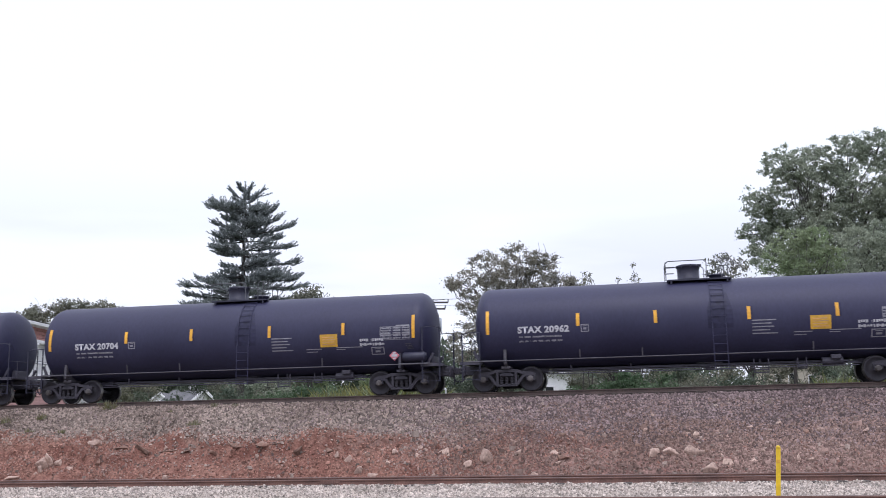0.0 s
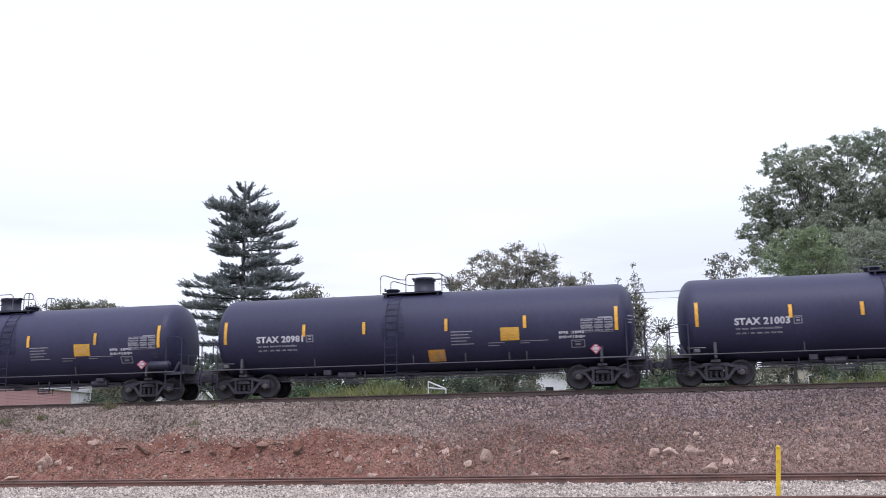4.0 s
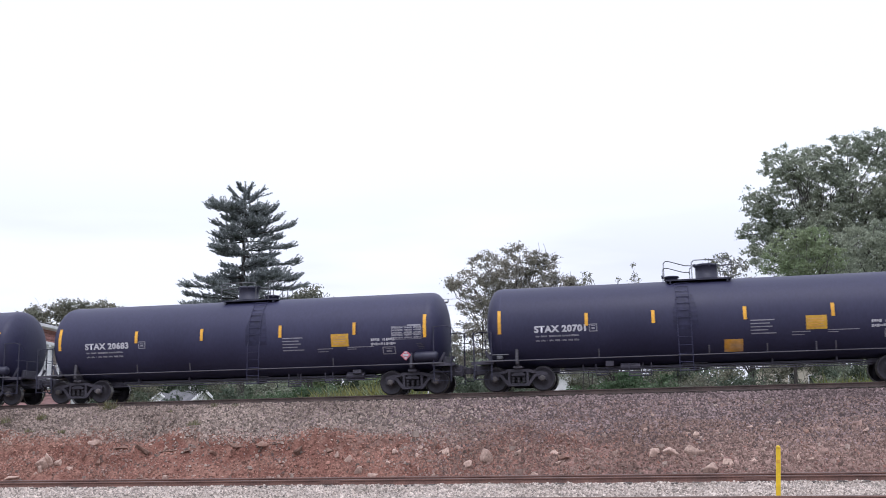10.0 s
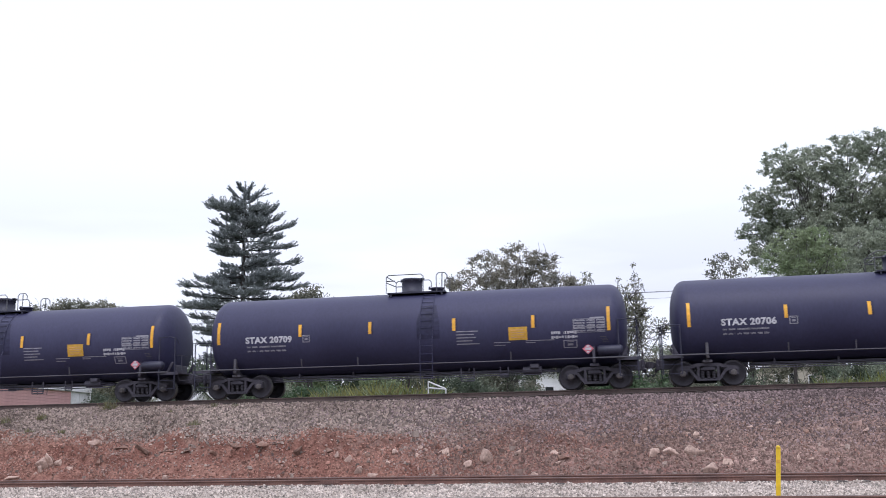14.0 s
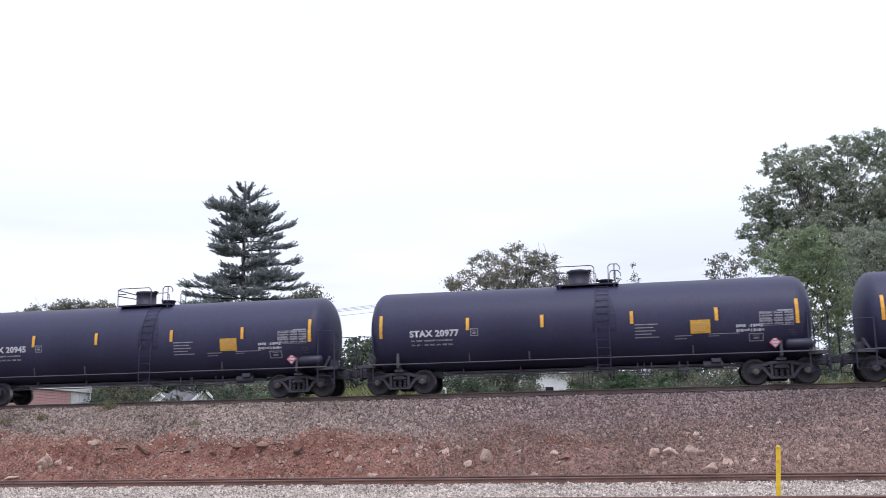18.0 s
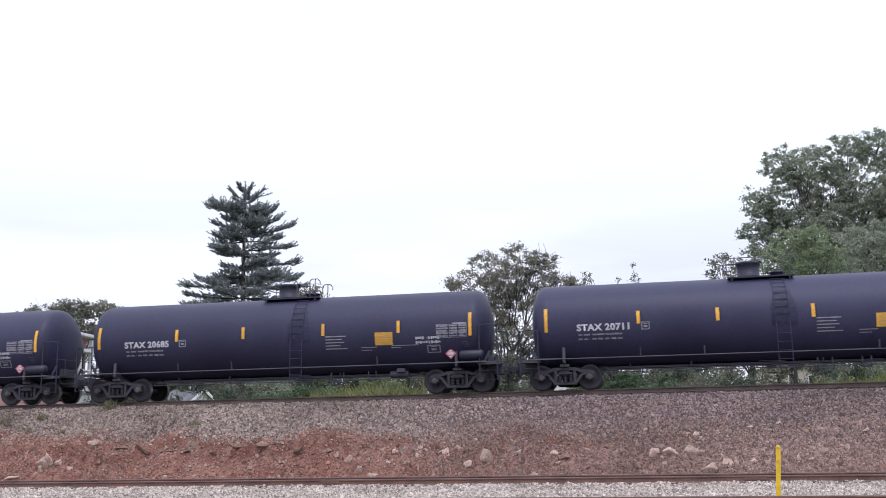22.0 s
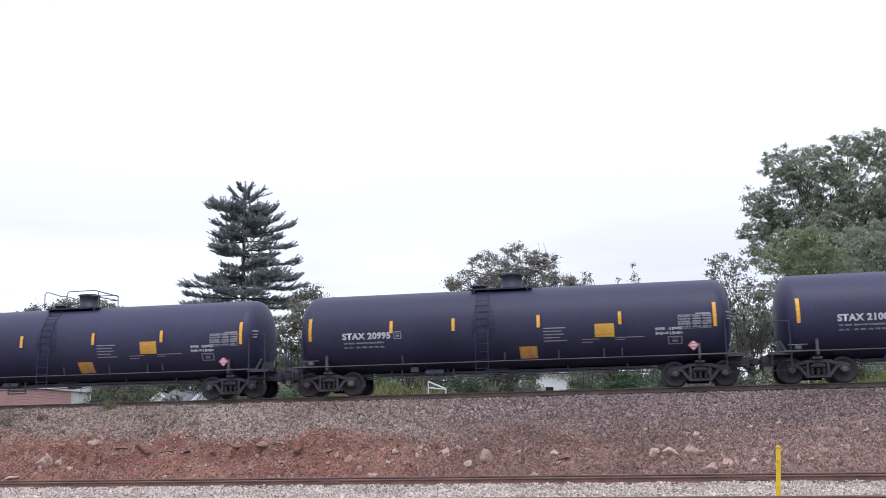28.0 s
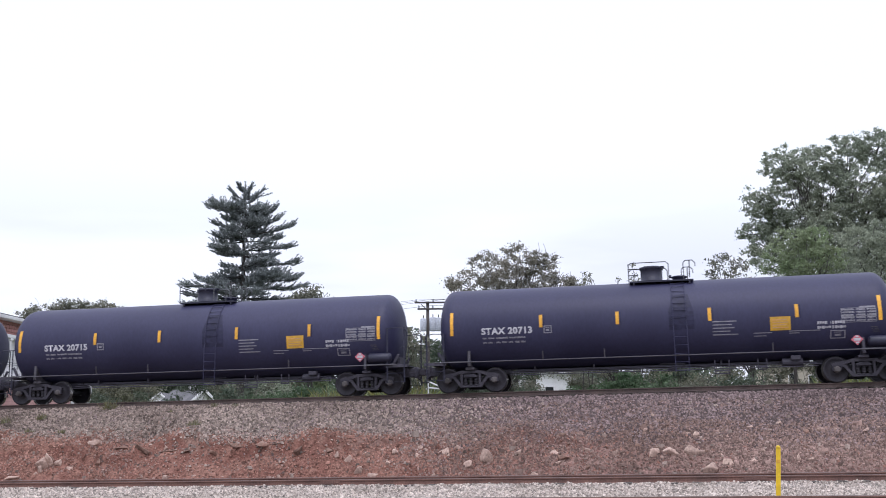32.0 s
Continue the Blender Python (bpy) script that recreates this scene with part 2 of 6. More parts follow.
def ground_material():
    m = bpy.data.materials.new("ballast_and_red_earth")
    m.use_nodes = True
    n, l = m.node_tree.nodes, m.node_tree.links
    b = n["Principled BSDF"]
    b.inputs["Roughness"].default_value, b.inputs["Specular IOR Level"].default_value = 0.95, 0.2
    tc = n.new("ShaderNodeTexCoord")
    sep = n.new("ShaderNodeSeparateXYZ")
    l.new(tc.outputs["Object"], sep.inputs[0])

    def noise_node(scale, detail=5.0):
        t = n.new("ShaderNodeTexNoise")
        t.inputs["Scale"].default_value, t.inputs["Detail"].default_value = scale, detail
        l.new(tc.outputs["Object"], t.inputs["Vector"])
        return t.outputs["Fac"]

    def math_node(op, a, c):
        t = n.new("ShaderNodeMath")
        t.operation = op
        for i, v in enumerate((a, c)):
            if isinstance(v, (int, float)):
                t.inputs[i].default_value = v
            else:
                l.new(v, t.inputs[i])
        return t.outputs[0]

    def band(a, c, value):
        t = n.new("ShaderNodeMapRange")
        t.interpolation_type = "SMOOTHSTEP"
        t.inputs["From Min"].default_value, t.inputs["From Max"].default_value = a, c
        l.new(value, t.inputs["Value"])
        return t.outputs[0]

    def mixed(fac, a, c):
        t = n.new("ShaderNodeMix")
        t.data_type = "RGBA"
        for key, v in (("A", a), ("B", c)):
            if isinstance(v, tuple):
                t.inputs[key].default_value = (*v, 1)
            else:
                l.new(v, t.inputs[key])
        if isinstance(fac, float):
            t.inputs["Factor"].default_value = fac
        else:
            l.new(fac, t.inputs["Factor"])
        return t.outputs["Result"]

    big, mid, fine = noise_node(0.35), noise_node(2.2), noise_node(16.0)
    y = math_node("ADD", sep.outputs["Y"], math_node("MULTIPLY", math_node("SUBTRACT", big, 0.5), 2.6))
    y = math_node("ADD", y, math_node("MULTIPLY", math_node("SUBTRACT", mid, 0.5), 1.2))
    y_bank = math_node("ADD", y, math_node("MULTIPLY", math_node("ADD", sep.outputs["X"], 8.0), 0.03))
    # paler to the left on the upper bank
    xw = band(-4.0, -17.0, sep.outputs["X"])
    red = mixed(band(0.35, 0.68, mid), (0.160, 0.072, 0.055), (0.255, 0.136, 0.104))
    mauve = mixed(band(0.35, 0.68, mid), (0.172, 0.096, 0.082), (0.260, 0.164, 0.142))
    red = mixed(band(-8.0, 1.0, math_node("ADD", sep.outputs["X"], math_node("MULTIPLY", math_node("SUBTRACT", big, 0.5), 14.0))), red, mauve)
    # darkened to stand for shade in the gaps between the grey ballast stones
    grey = mixed(band(0.35, 0.7, mid), (0.060, 0.045, 0.043), (0.115, 0.086, 0.081))
    pale = mixed(band(0.35, 0.7, mid), (0.150, 0.118, 0.098), (0.27, 0.225, 0.190))
    white = mixed(band(0.3, 0.7, mid), (0.25, 0.215, 0.19), (0.42, 0.37, 0.335))
    grass = mixed(band(0.3, 0.7, mid), (0.055, 0.080, 0.028), (0.12, 0.13, 0.05))
    upper = mixed(xw, grey, pale)
    col = mixed(band(31.0, 31.45, sep.outputs["Y"]), white, red)
    col = mixed(band(32.5, 33.7, y_bank), col, upper)
    col = mixed(band(42.0, 44.0, y), col, grass)
    col = mixed(band(16.0, 13.0, y), col, grass)
    hs = n.new("ShaderNodeHueSaturation")
    l.new(col, hs.inputs["Color"])
    v = n.new("ShaderNodeMapRange")
    v.inputs["From Min"].default_value, v.inputs["From Max"].default_value = 0.3, 0.7
    v.inputs["To Min"].default_value, v.inputs["To Max"].default_value = 0.62, 1.38
    l.new(fine, v.inputs["Value"])
    l.new(v.outputs[0], hs.inputs["Value"])
    l.new(hs.outputs[0], b.inputs["Base Color"])
    bp = n.new("ShaderNodeBump")
    bp.inputs["Strength"].default_value, bp.inputs["Distance"].default_value = 0.7, 0.03
    l.new(noise_node(22.0, 3.0), bp.inputs["Height"])
    l.new(bp.outputs[0], b.inputs["Normal"])
    return m


M["ground"] = ground_material()


def build_ground():
    xs = np.concatenate([[-3000, -1500, -800, -650, -500, -350, -250, -180, -130, -95, -70, -55, -46, -40, -36], np.arange(-33, 14.01, 0.11),
                         [16, 19, 23, 28, 35, 45, 60, 85, 120, 170, 250, 350, 500, 650, 800, 1500, 3000]])
    ys = np.concatenate([[-3000, -1200, -500, -200, -90, -50, -25, -12, -6, -2, 3, 6, 9, 13, 15, 17, 18.2], np.arange(19.5, 31.0, 0.25), np.arange(31.0, 37.2, 0.07),
                         np.arange(37.4, 43, 0.4), [44, 46, 49, 53, 58, 65, 75, 90, 110, 140, 180, 250, 400, 700, 1400, 3000]])
    X, Y = np.meshgrid(xs, ys)
    Z = ground_z(X, Y)
    nx, ny = len(xs), len(ys)
    v = np.stack([X.ravel(), Y.ravel(), Z.ravel()], 1)
    i = (np.arange(ny - 1)[:, None] * nx + np.arange(nx - 1)[None]).ravel()
    f = np.stack([i, i + 1, i + nx + 1, i + nx], 1)
    ob = mesh_part("ground", v.tolist(), f.tolist(), "ground", smooth=True)
    return tagged(ob, "gravelly red earth bank, pale track ballast and rough grass", "ground", kind="structure")


build_ground()


# ---- tracks ----
RAIL_PROFILE = [(-0.070, -0.170), (0.070, -0.170), (0.070, -0.158), (0.012, -0.135), (0.010, -0.050), (0.036, -0.036), (0.036, -0.006),
                (0.028, 0.0), (-0.028, 0.0), (-0.036, -0.006), (-0.036, -0.036), (-0.010, -0.050), (-0.012, -0.135), (-0.070, -0.158)]


def rail_mesh(x0, x1, mat="rail", name="rail"):
    n = len(RAIL_PROFILE)
    v = [(x, y, z) for x in (x0, x1) for y, z in RAIL_PROFILE]
    f = [(i, (i + 1) % n, n + (i + 1) % n, n + i) for i in range(n)] + [tuple(range(n))[::-1], tuple(range(n, 2 * n))]
    me = bpy.data.meshes.new(name)
    me.from_pydata(v, [], f)
    me.materials.append(M[mat])
    me.materials.append(M["rail_head"])
    for i in (6, 7, 8):
        me.polygons[i].material_index = 1
    return me


def build_track(y, z, tie_step, tie_z, label, joints, reach, seed, mat="rail", grade=GRADE):
    """A track as a setting piece: two rails, ties in the ballast, joint bars."""
    rnd = random.Random(seed)
    root = tagged(new("railway_track"), label, "railway track", kind="structure")
    root.matrix_world = pose(0, y, z, 0, -math.degrees(math.atan(grade)), 0)
    me = rail_mesh(-reach, reach, mat)
    for s in (-1, 1):
        r = new("rail", me)
        r.parent, r.location = root, (0, s * 0.7535, 0)
    bm = bmesh.new()
    box(bm, (0, 0, -0.09), (0.23, 2.6, 0.18), bevel=0.012)
    tie = part("tie", bm, "tie", root)
    x, first = -31.0, True
    while x < 13:
        m = pose(x + rnd.uniform(-0.02, 0.02), rnd.uniform(-0.05, 0.05), tie_z + rnd.uniform(-0.008, 0.008), 0, 0, rnd.uniform(-1.2, 1.2))
        if first:
            tie.matrix_basis, first = m, False
        else:
            share(tie, m)
        x += tie_step
    for side, jx in joints:
        bm = bmesh.new()
        box(bm, (0, -0.022, -0.09), (0.61, 0.028, 0.085), bevel=0.006)
        for k in (-0.2, -0.07, 0.07, 0.2):
            rod(bm, (k, -0.036, -0.09), (k, -0.062, -0.09), 0.017, 6)
        jb = part("joint_bar", bm, "rail", root, "rusty bolted joint bar")
        jb.location = (jx, side * 0.7535, 0)
    return root


build_track(MAIN_Y, MAIN_Z, 0.50, -0.175, "raised main track with rusty rails on dark ties", [], 620, 1, "rail_main", MAIN_GRADE)
build_track(NEAR_Y, LOW_Z, 0.61, -0.148, "siding track with brown rails in pale ballast", [(-1, -9.03), (-1, 2.86), (1, -3.0)], 620, 2)
build_track(FRONT_Y, LOW_Z, 0.61, -0.178, "front siding track with dark brown rails", [(1, 0.9)], 620, 3)


# ---- train ----
R, ZC, TAN, APEX = 1.56, 2.415, 7.55, 8.22
PITCH_LEN = 17.987
WHEEL_R = 0.457


def on_tank(x, z, out=0.006, side=-1):
    """The point of the tank's side at height z."""
    return Vector((x, side * (math.sqrt(max(0.0, R * R - (z - ZC) ** 2)) + out), z))


def patch(bm, x0, x1, z0, z1, out=0.008, side=-1, rows=4, thick=0.006):
    """A thin sheet wrapped on the tank's side."""
    front, back = [], []
    for i in range(rows + 1):
        z = z0 + (z1 - z0) * i / rows
        front.append([bm.verts.new(on_tank(x, z, out, side)) for x in (x0, x1)])
        back.append([bm.verts.new(on_tank(x, z, out - thick, side)) for x in (x0, x1)])
    for a, b in zip(front, front[1:]):
        bm.faces.new((a[0], a[1], b[1], b[0]))
    for k in (0, 1):
        for i in range(rows):
            bm.faces.new((front[i][k], front[i + 1][k], back[i + 1][k], back[i][k]))
    for i in (0, rows):
        bm.faces.new((front[i][0], front[i][1], back[i][1], back[i][0]))
    bmesh.ops.recalc_face_normals(bm, faces=bm.faces)
    return bm


def small_print(bm, x0, w, z0, h, seed):
    """Bars of the size of letters, for print that cannot be read."""
    rnd = random.Random(seed)
    x = x0
    while x < x0 + w:
        d = h * rnd.uniform(0.45, 0.95)
        if rnd.random() < 0.96:
            patch(bm, x, min(x + d, x0 + w), z0 + h * rnd.choice((0, 0, 0.2)), z0 + h * rnd.choice((1, 1, 0.85)), rows=1)
        x += d + h * 0.14
    return bm


def lettering(body, x0, width, z0, height):
    """Letters laid on the tank's side, as a mesh."""
    cu = bpy.data.curves.new("letters", "FONT")
    cu.body, cu.size, cu.offset, cu.resolution_u, cu.space_character = body, 1.0, 0.042, 3, 1.08
    tmp = new("letters", cu)
    bpy.context.view_layer.update()
    me = bpy.data.meshes.new_from_object(tmp.evaluated_get(bpy.context.evaluated_depsgraph_get()))
    bpy.data.objects.remove(tmp)
    bpy.data.curves.remove(cu)
    co = np.array([v.co[:] for v in me.vertices])
    lo, hi = co.min(0), co.max(0)
    for v, c in zip(me.vertices, co):
        v.co = on_tank(x0 + (c[0] - lo[0]) / (hi[0] - lo[0]) * width, z0 + (c[1] - lo[1]) / (hi[1] - lo[1]) * height, 0.008)
    me.materials.clear()
    me.materials.append(M["white"])
    me.name = "reporting_mark"
    return me


# two builds of car: places along the car of what differs
LONG = dict(text=-6.45, ladder=0.78, dome=-0.10, plat=(-0.92, 1.40), hoop=(-0.95, 0.52), small=(1.05, 1.48), stripes=(-4.22, -1.43, 1.83, 4.81),
            panel=(3.89, 4.58), low=None, notes=1.92, box=-4.12, posts=(-4.2, -1.95, 3.94), tank=True)
SHORT = dict(text=-6.28, ladder=-0.87, dome=0.12, plat=(-1.40, 0.95), hoop=(-0.45, 0.98), small=(-1.46, -0.45), stripes=(-4.35, -1.95, 1.25, 4.22),
             panel=(3.30, 4.00), low=(0.50, 1.15), notes=1.42, box=-4.26, posts=(-3.95, -0.05, 1.95, 3.6, 4.25), tank=False)


def build_truck(parent, x):
    truck_bm = bmesh.new()
    box(truck_bm, (0, 0, 0.58), (0.40, 1.9, 0.22), bevel=0.03)
    box(truck_bm, (0, 0, 0.74), (0.36, 0.36, 0.12))
    for s in (-1, 1):
        box(truck_bm, (0, s * 0.6, 0.72), (0.18, 0.2, 0.08))
    truck = part("truck", truck_bm, "truck", parent, "three-piece cast steel freight truck")
    truck.location = (x, 0, 0)
    for s in (-1, 1):
        bm = bmesh.new()
        y0, y1 = s * 0.93, s * 1.06
        bars(bm, [(-1.04, 0.60), (-0.86, 0.665), (-0.55, 0.70), (-0.38, 0.765), (0.38, 0.765), (0.55, 0.70), (0.86, 0.665), (1.04, 0.60)], 0.052, y0, y1)
        bars(bm, [(-0.84, 0.64), (-0.62, 0.56), (-0.37, 0.235), (0.37, 0.235), (0.62, 0.56), (0.84, 0.64)], 0.050, y0, y1)
        for q in (-1, 1):
            bars(bm, [(q * 0.345, 0.24), (q * 0.345, 0.76)], 0.045, y0, y1)
            box(bm, (q * 1.02, s * 0.99, 0.50), (0.06, 0.14, 0.24), bevel=0.015)
            box(bm, (q * 0.755, s * 0.99, 0.52), (0.06, 0.14, 0.22), bevel=0.015)
            box(bm, (q * 0.889, s * 0.99, 0.585), (0.26, 0.15, 0.07), bevel=0.015)
        box(bm, (0, s * 1.0, 0.205), (0.62, 0.20, 0.05), bevel=0.012)
        part("side_frame", bm, "truck", truck, "", False)
        coil = [(0.25, 0.0)]
        for i in range(5):
            coil += [(0.254 + i * 0.058, 0.060), (0.266 + i * 0.058, 0.082), (0.290 + i * 0.058, 0.082)]
        for k in (-0.20, 0.0, 0.20):
            part("spring", turned(bmesh.new(), coil + [(0.545, 0.0)], 8, "z", (k, s * 1.0, 0)), "wheel", truck, "", True)
        bm = bmesh.new()
        box(bm, (0, s * 1.03, 0.60), (0.52, 0.14, 0.10), bevel=0.02)
        box(bm, (0, s * 1.06, 0.665), (0.34, 0.06, 0.05))
        part("bolster_end", bm, "truck", truck)
        for q in (-1, 1):
            bm = bmesh.new()
            turned(bm, [(s * 0.90, 0.0), (s * 0.90, 0.115), (s * 1.06, 0.115), (s * 1.075, 0.09), (s * 1.11, 0.085), (s * 1.12, 0.0)], 14, "y", (q * 0.889, 0, WHEEL_R))
            for a in range(3):
                t = a * 2.0944 + 0.5
                rod(bm, (q * 0.889 + 0.055 * math.cos(t), s * 1.11, WHEEL_R + 0.055 * math.sin(t)), (q * 0.889 + 0.055 * math.cos(t), s * 1.135, WHEEL_R + 0.055 * math.sin(t)), 0.014, 6)
            part("bearing_cap", bm, "cap", truck, "dusty grey roller bearing cap")
    bm = bmesh.new()
    for q in (-1, 1):
        box(bm, (q * 0.36, 0, 0.40), (0.07, 1.5, 0.07))
        for s in (-1, 1):
            box(bm, (q * 0.415, s * 0.755, 0.42), (0.05, 0.10, 0.34), Matrix.Rotation(q * 0.1, 4, "Y"))
    part("brake_beam", bm, "steel", truck)
    sets = []
    for q in (-1, 1):
        bm = bmesh.new()
        turned(bm, [(-0.98, 0), (-0.98, 0.075), (-0.72, 0.085), (-0.62, 0.095), (0.62, 0.095), (0.72, 0.085), (0.98, 0.075), (0.98, 0)], 12, "y")
        for s in (-1, 1):
            turned(bm, [(s * 0.835, 0.10), (s * 0.845, 0.14), (s * 0.80, 0.20), (s * 0.785, 0.33), (s * 0.83, 0.385), (s * 0.835, 0.43), (s * 0.826, 0.450), (s * 0.72, 0.458),
                        (s * 0.705, 0.482), (s * 0.695, 0.484), (s * 0.69, 0.42), (s * 0.73, 0.37), (s * 0.735, 0.2), (s * 0.69, 0.14), (s * 0.69, 0.10)], 26, "y")
        ws = part("wheelset", bm, ["wheel", "tread"], truck, "brown steel wheels with bright treads on an axle", True)
        for p in ws.data.polygons:
            c = p.center
            if math.hypot(c.x, c.z) > 0.448 and abs(c.y) < 0.83:
                p.material_index = 1
        ws.location = (q * 0.889, 0, WHEEL_R)
        sets.append(ws)
    return sets


def build_car(k, label, category="tank car"):
    car = tagged(new("tank_car"), label, category, "tank cars of the train")
    # dished head: flatter in the middle, tighter at the knuckle
    prof = [(-TAN - (APEX - TAN) * abs(math.cos(a)) ** 0.8, R * math.sin(a) ** 0.8) for a in np.linspace(0, math.pi / 2, 14)]
    full = [(-TAN + (p[0] + TAN) * 0.95, p[1]) for p in prof] + [(-p[0], p[1]) for p in prof[::-1]]
    bm = turned(bmesh.new(), full, 64, "x", (0, 0, ZC))
    part("tank_shell", bm, "tank", car, "satin black cylindrical tank with rounded ends", True)
    # welded rings
    for x in (-TAN, TAN):
        bm = turned(bmesh.new(), [(x - 0.02, R - 0.002), (x - 0.008, R + 0.0015), (x + 0.008, R + 0.0015), (x + 0.02, R - 0.002)], 64, "x", (0, 0, ZC))
        part("weld_seam", bm, "tank", car, "", True)
    # dark patch on the tank behind the ladder, narrower at its top
    bm = bmesh.new()
    rows = []
    for i in range(9):
        z = 2.02 + 1.30 * i / 8
        h = 0.44 - (0.16 * max(0.0, (i - 4) / 4))
        rows.append([bm.verts.new(on_tank(k["ladder"] + 0.06 + e * h, z, 0.004)) for e in (-1, 1)])
    for p, q in zip(rows, rows[1:]):
        bm.faces.new((p[0], p[1], q[1], q[0]))
    part("spill_stain", bm, "stain", car, "dark patch on the tank behind the ladder")
    for s in (-1, 1):
        # stub sill, bolster web, end platform, coupler
        bm = box(bmesh.new(), (s * 7.15, 0, 0.86), (3.3, 0.36, 0.34), bevel=0.02)
        box(bm, (s * 8.72, 0, 0.86), (0.10, 0.56, 0.42), bevel=0.02)
        part("stub_sill", bm, "steel", car)
        bm = bmesh.new()
        box(bm, (s * 6.98, 0, 0.88), (0.34, 2.3, 0.10), bevel=0.02)
        for q in (-1, 1):
            box(bm, (s * 6.98, q * 1.24, 1.36), (0.11, 0.14, 0.80), Matrix.Rotation(q * 0.10, 4, "X"), bevel=0.015)
            box(bm, (s * 6.98, q * 0.75, 1.12), (0.05, 0.95, 0.42))
        part("body_bolster", bm, "bracket" if s < 0 else "steel", car, "steel bolster web carrying the tank")
        bm = box(bmesh.new(), (s * 8.25, 0, 1.09), (0.62, 2.9, 0.05))
        for q in (-1, 1):
            box(bm, (s * 8.25, q * 1.43, 1.06), (0.85, 0.05, 0.11))
        part("end_platform", bm, "steel", car)
        bm = bmesh.new()
        box(bm, (s * 8.80, 0, 0.86), (0.26, 0.16, 0.16), bevel=0.02)
        box(bm, (s * 8.90, 0.0, 0.86), (0.16, 0.26, 0.24), bevel=0.04)
        box(bm, (s * 8.95, -0.12, 0.86), (0.10, 0.08, 0.26), bevel=0.02)
        box(bm, (s * 8.52, 0, 0.86), (0.34, 0.22, 0.22), bevel=0.02)
        box(bm, (s * 8.80, 0, 0.66), (0.10, 0.16, 0.16), bevel=0.03)
        part("coupler", bm, "truck", car, "rusty knuckle coupler")
        bm = bmesh.new()
        pipe(bm, [(s * 8.66, -1.42, 0.98), (s * 8.68, -1.30, 0.78), (s * 8.70, -0.35, 0.82), (s * 8.78, -0.10, 1.02)], 0.014)
        part("uncoupling_lever", bm, "steel", car, "bent uncoupling lever")
        bm = bmesh.new()
        for q in (-1, 1):
            box(bm, (s * 8.10, q * 0.95, 1.33), (0.10, 0.05, 0.46), Matrix.Rotation(s * 0.5, 4, "Y"), bevel=0.01)
        box(bm, (s * 8.10, 0, 1.28), (0.12, 1.0, 0.34), bevel=0.02)
        part("head_brace", bm, "steel", car, "brace between the sill and the tank head")
        bm = bmesh.new()
        pts = [(s * 8.74, 0.25, 0.78), (s * 8.80, 0.27, 0.58), (s * 8.90, 0.25, 0.46), (s * 8.98, 0.2, 0.50)]
        pipe(bm, pts, 0.025, 6)
        part("air_hose", bm, "steel", car, "drooping rubber air hose")
        # end grab irons and side step ladder
        for q in (-1, 1):
            bm = bmesh.new()
            top = 2.50 if s > 0 else 2.20
            for x in (s * 7.90, s * 8.56):
                box(bm, (x, q * 1.50, (0.42 + top) / 2), (0.045, 0.03, top - 0.42), bevel=0.006)
            for z in (0.45, 0.78):
                rod(bm, (s * 7.90, q * 1.50, z), (s * 8.56, q * 1.50, z), 0.012, 6)
            pipe(bm, [(s * 7.90, q * 1.50, top - 0.02), (s * 8.34, q * 1.50, top), (s * 8.60, q * 1.46, top - 0.08), (s * 8.64, q * 1.30, top - 0.30)], 0.016)
            part("end_ladder", bm, "dome", car, "end ladder with a bent grab rail")
        bm = bmesh.new()
        pipe(bm, [(s * 8.42, -1.48, 1.78), (s * 8.62, -1.1, 1.78), (s * 8.62, 1.1, 1.78), (s * 8.42, 1.48, 1.78)], 0.010)
        for q in (-1, 1):
            rod(bm, (s * 8.62, q * 1.0, 1.1), (s * 8.62, q * 1.0, 1.78), 0.012, 6)
        part("end_rail", bm, "steel", car)
        truck_sets.extend(build_truck(car, s * 6.975))
    # side handrails with their stand-offs
    for q in (-1, 1):
        bm = bmesh.new()
        rod(bm, (-8.3, q * 1.58, 1.10), (8.3, q * 1.58, 1.10), 0.022, 6)
        part("side_handrail", bm, "rail_pipe", car, "thin grey running handrail")
        for x in k["posts"]:
            bm = bmesh.new()
            a = on_tank(x, 1.45, 0.0, q)
            box(bm, ((x), (a.y + q * 1.58) / 2 + q * 0.0, 1.27), (0.045, 0.025, 0.34), Matrix.Rotation(-q * 0.22, 4, "X"))
            part("handrail_bracket", bm, "bracket", car)
        # ladder up the side
        x0, x1 = k["ladder"] - 0.235, k["ladder"] + 0.235
        bm = bmesh.new()
        arc = [Vector((0, q * (R + 0.035) * math.cos(a), ZC + (R + 0.035) * math.sin(a))) for a in np.linspace(-0.15, 1.22, 9)]
        side = [Vector((0, q * 1.68, 0.50)), Vector((0, q * 1.68, 2.0))] + arc
        for x in (x0, x1):
            bm = pipe(bmesh.new(), [v + Vector((x, 0, 0)) for v in side], 0.013, 6)
            part("ladder_stile", bm, "tank", car)
        first = part("ladder_rung", rod(bmesh.new(), (x0, 0, 0), (x1, 0, 0), 0.011, 6), "tank", car)
        first.location = (0, q * 1.68, 0.55)
        for v in [Vector((0, q * 1.68, z)) for z in (0.85, 1.15, 1.45, 1.75)] + arc[1:]:
            share(first, Matrix.Translation(v))
    # top platform, dome, fittings, hoops
    bm = bmesh.new()
    p0, p1 = k["plat"]
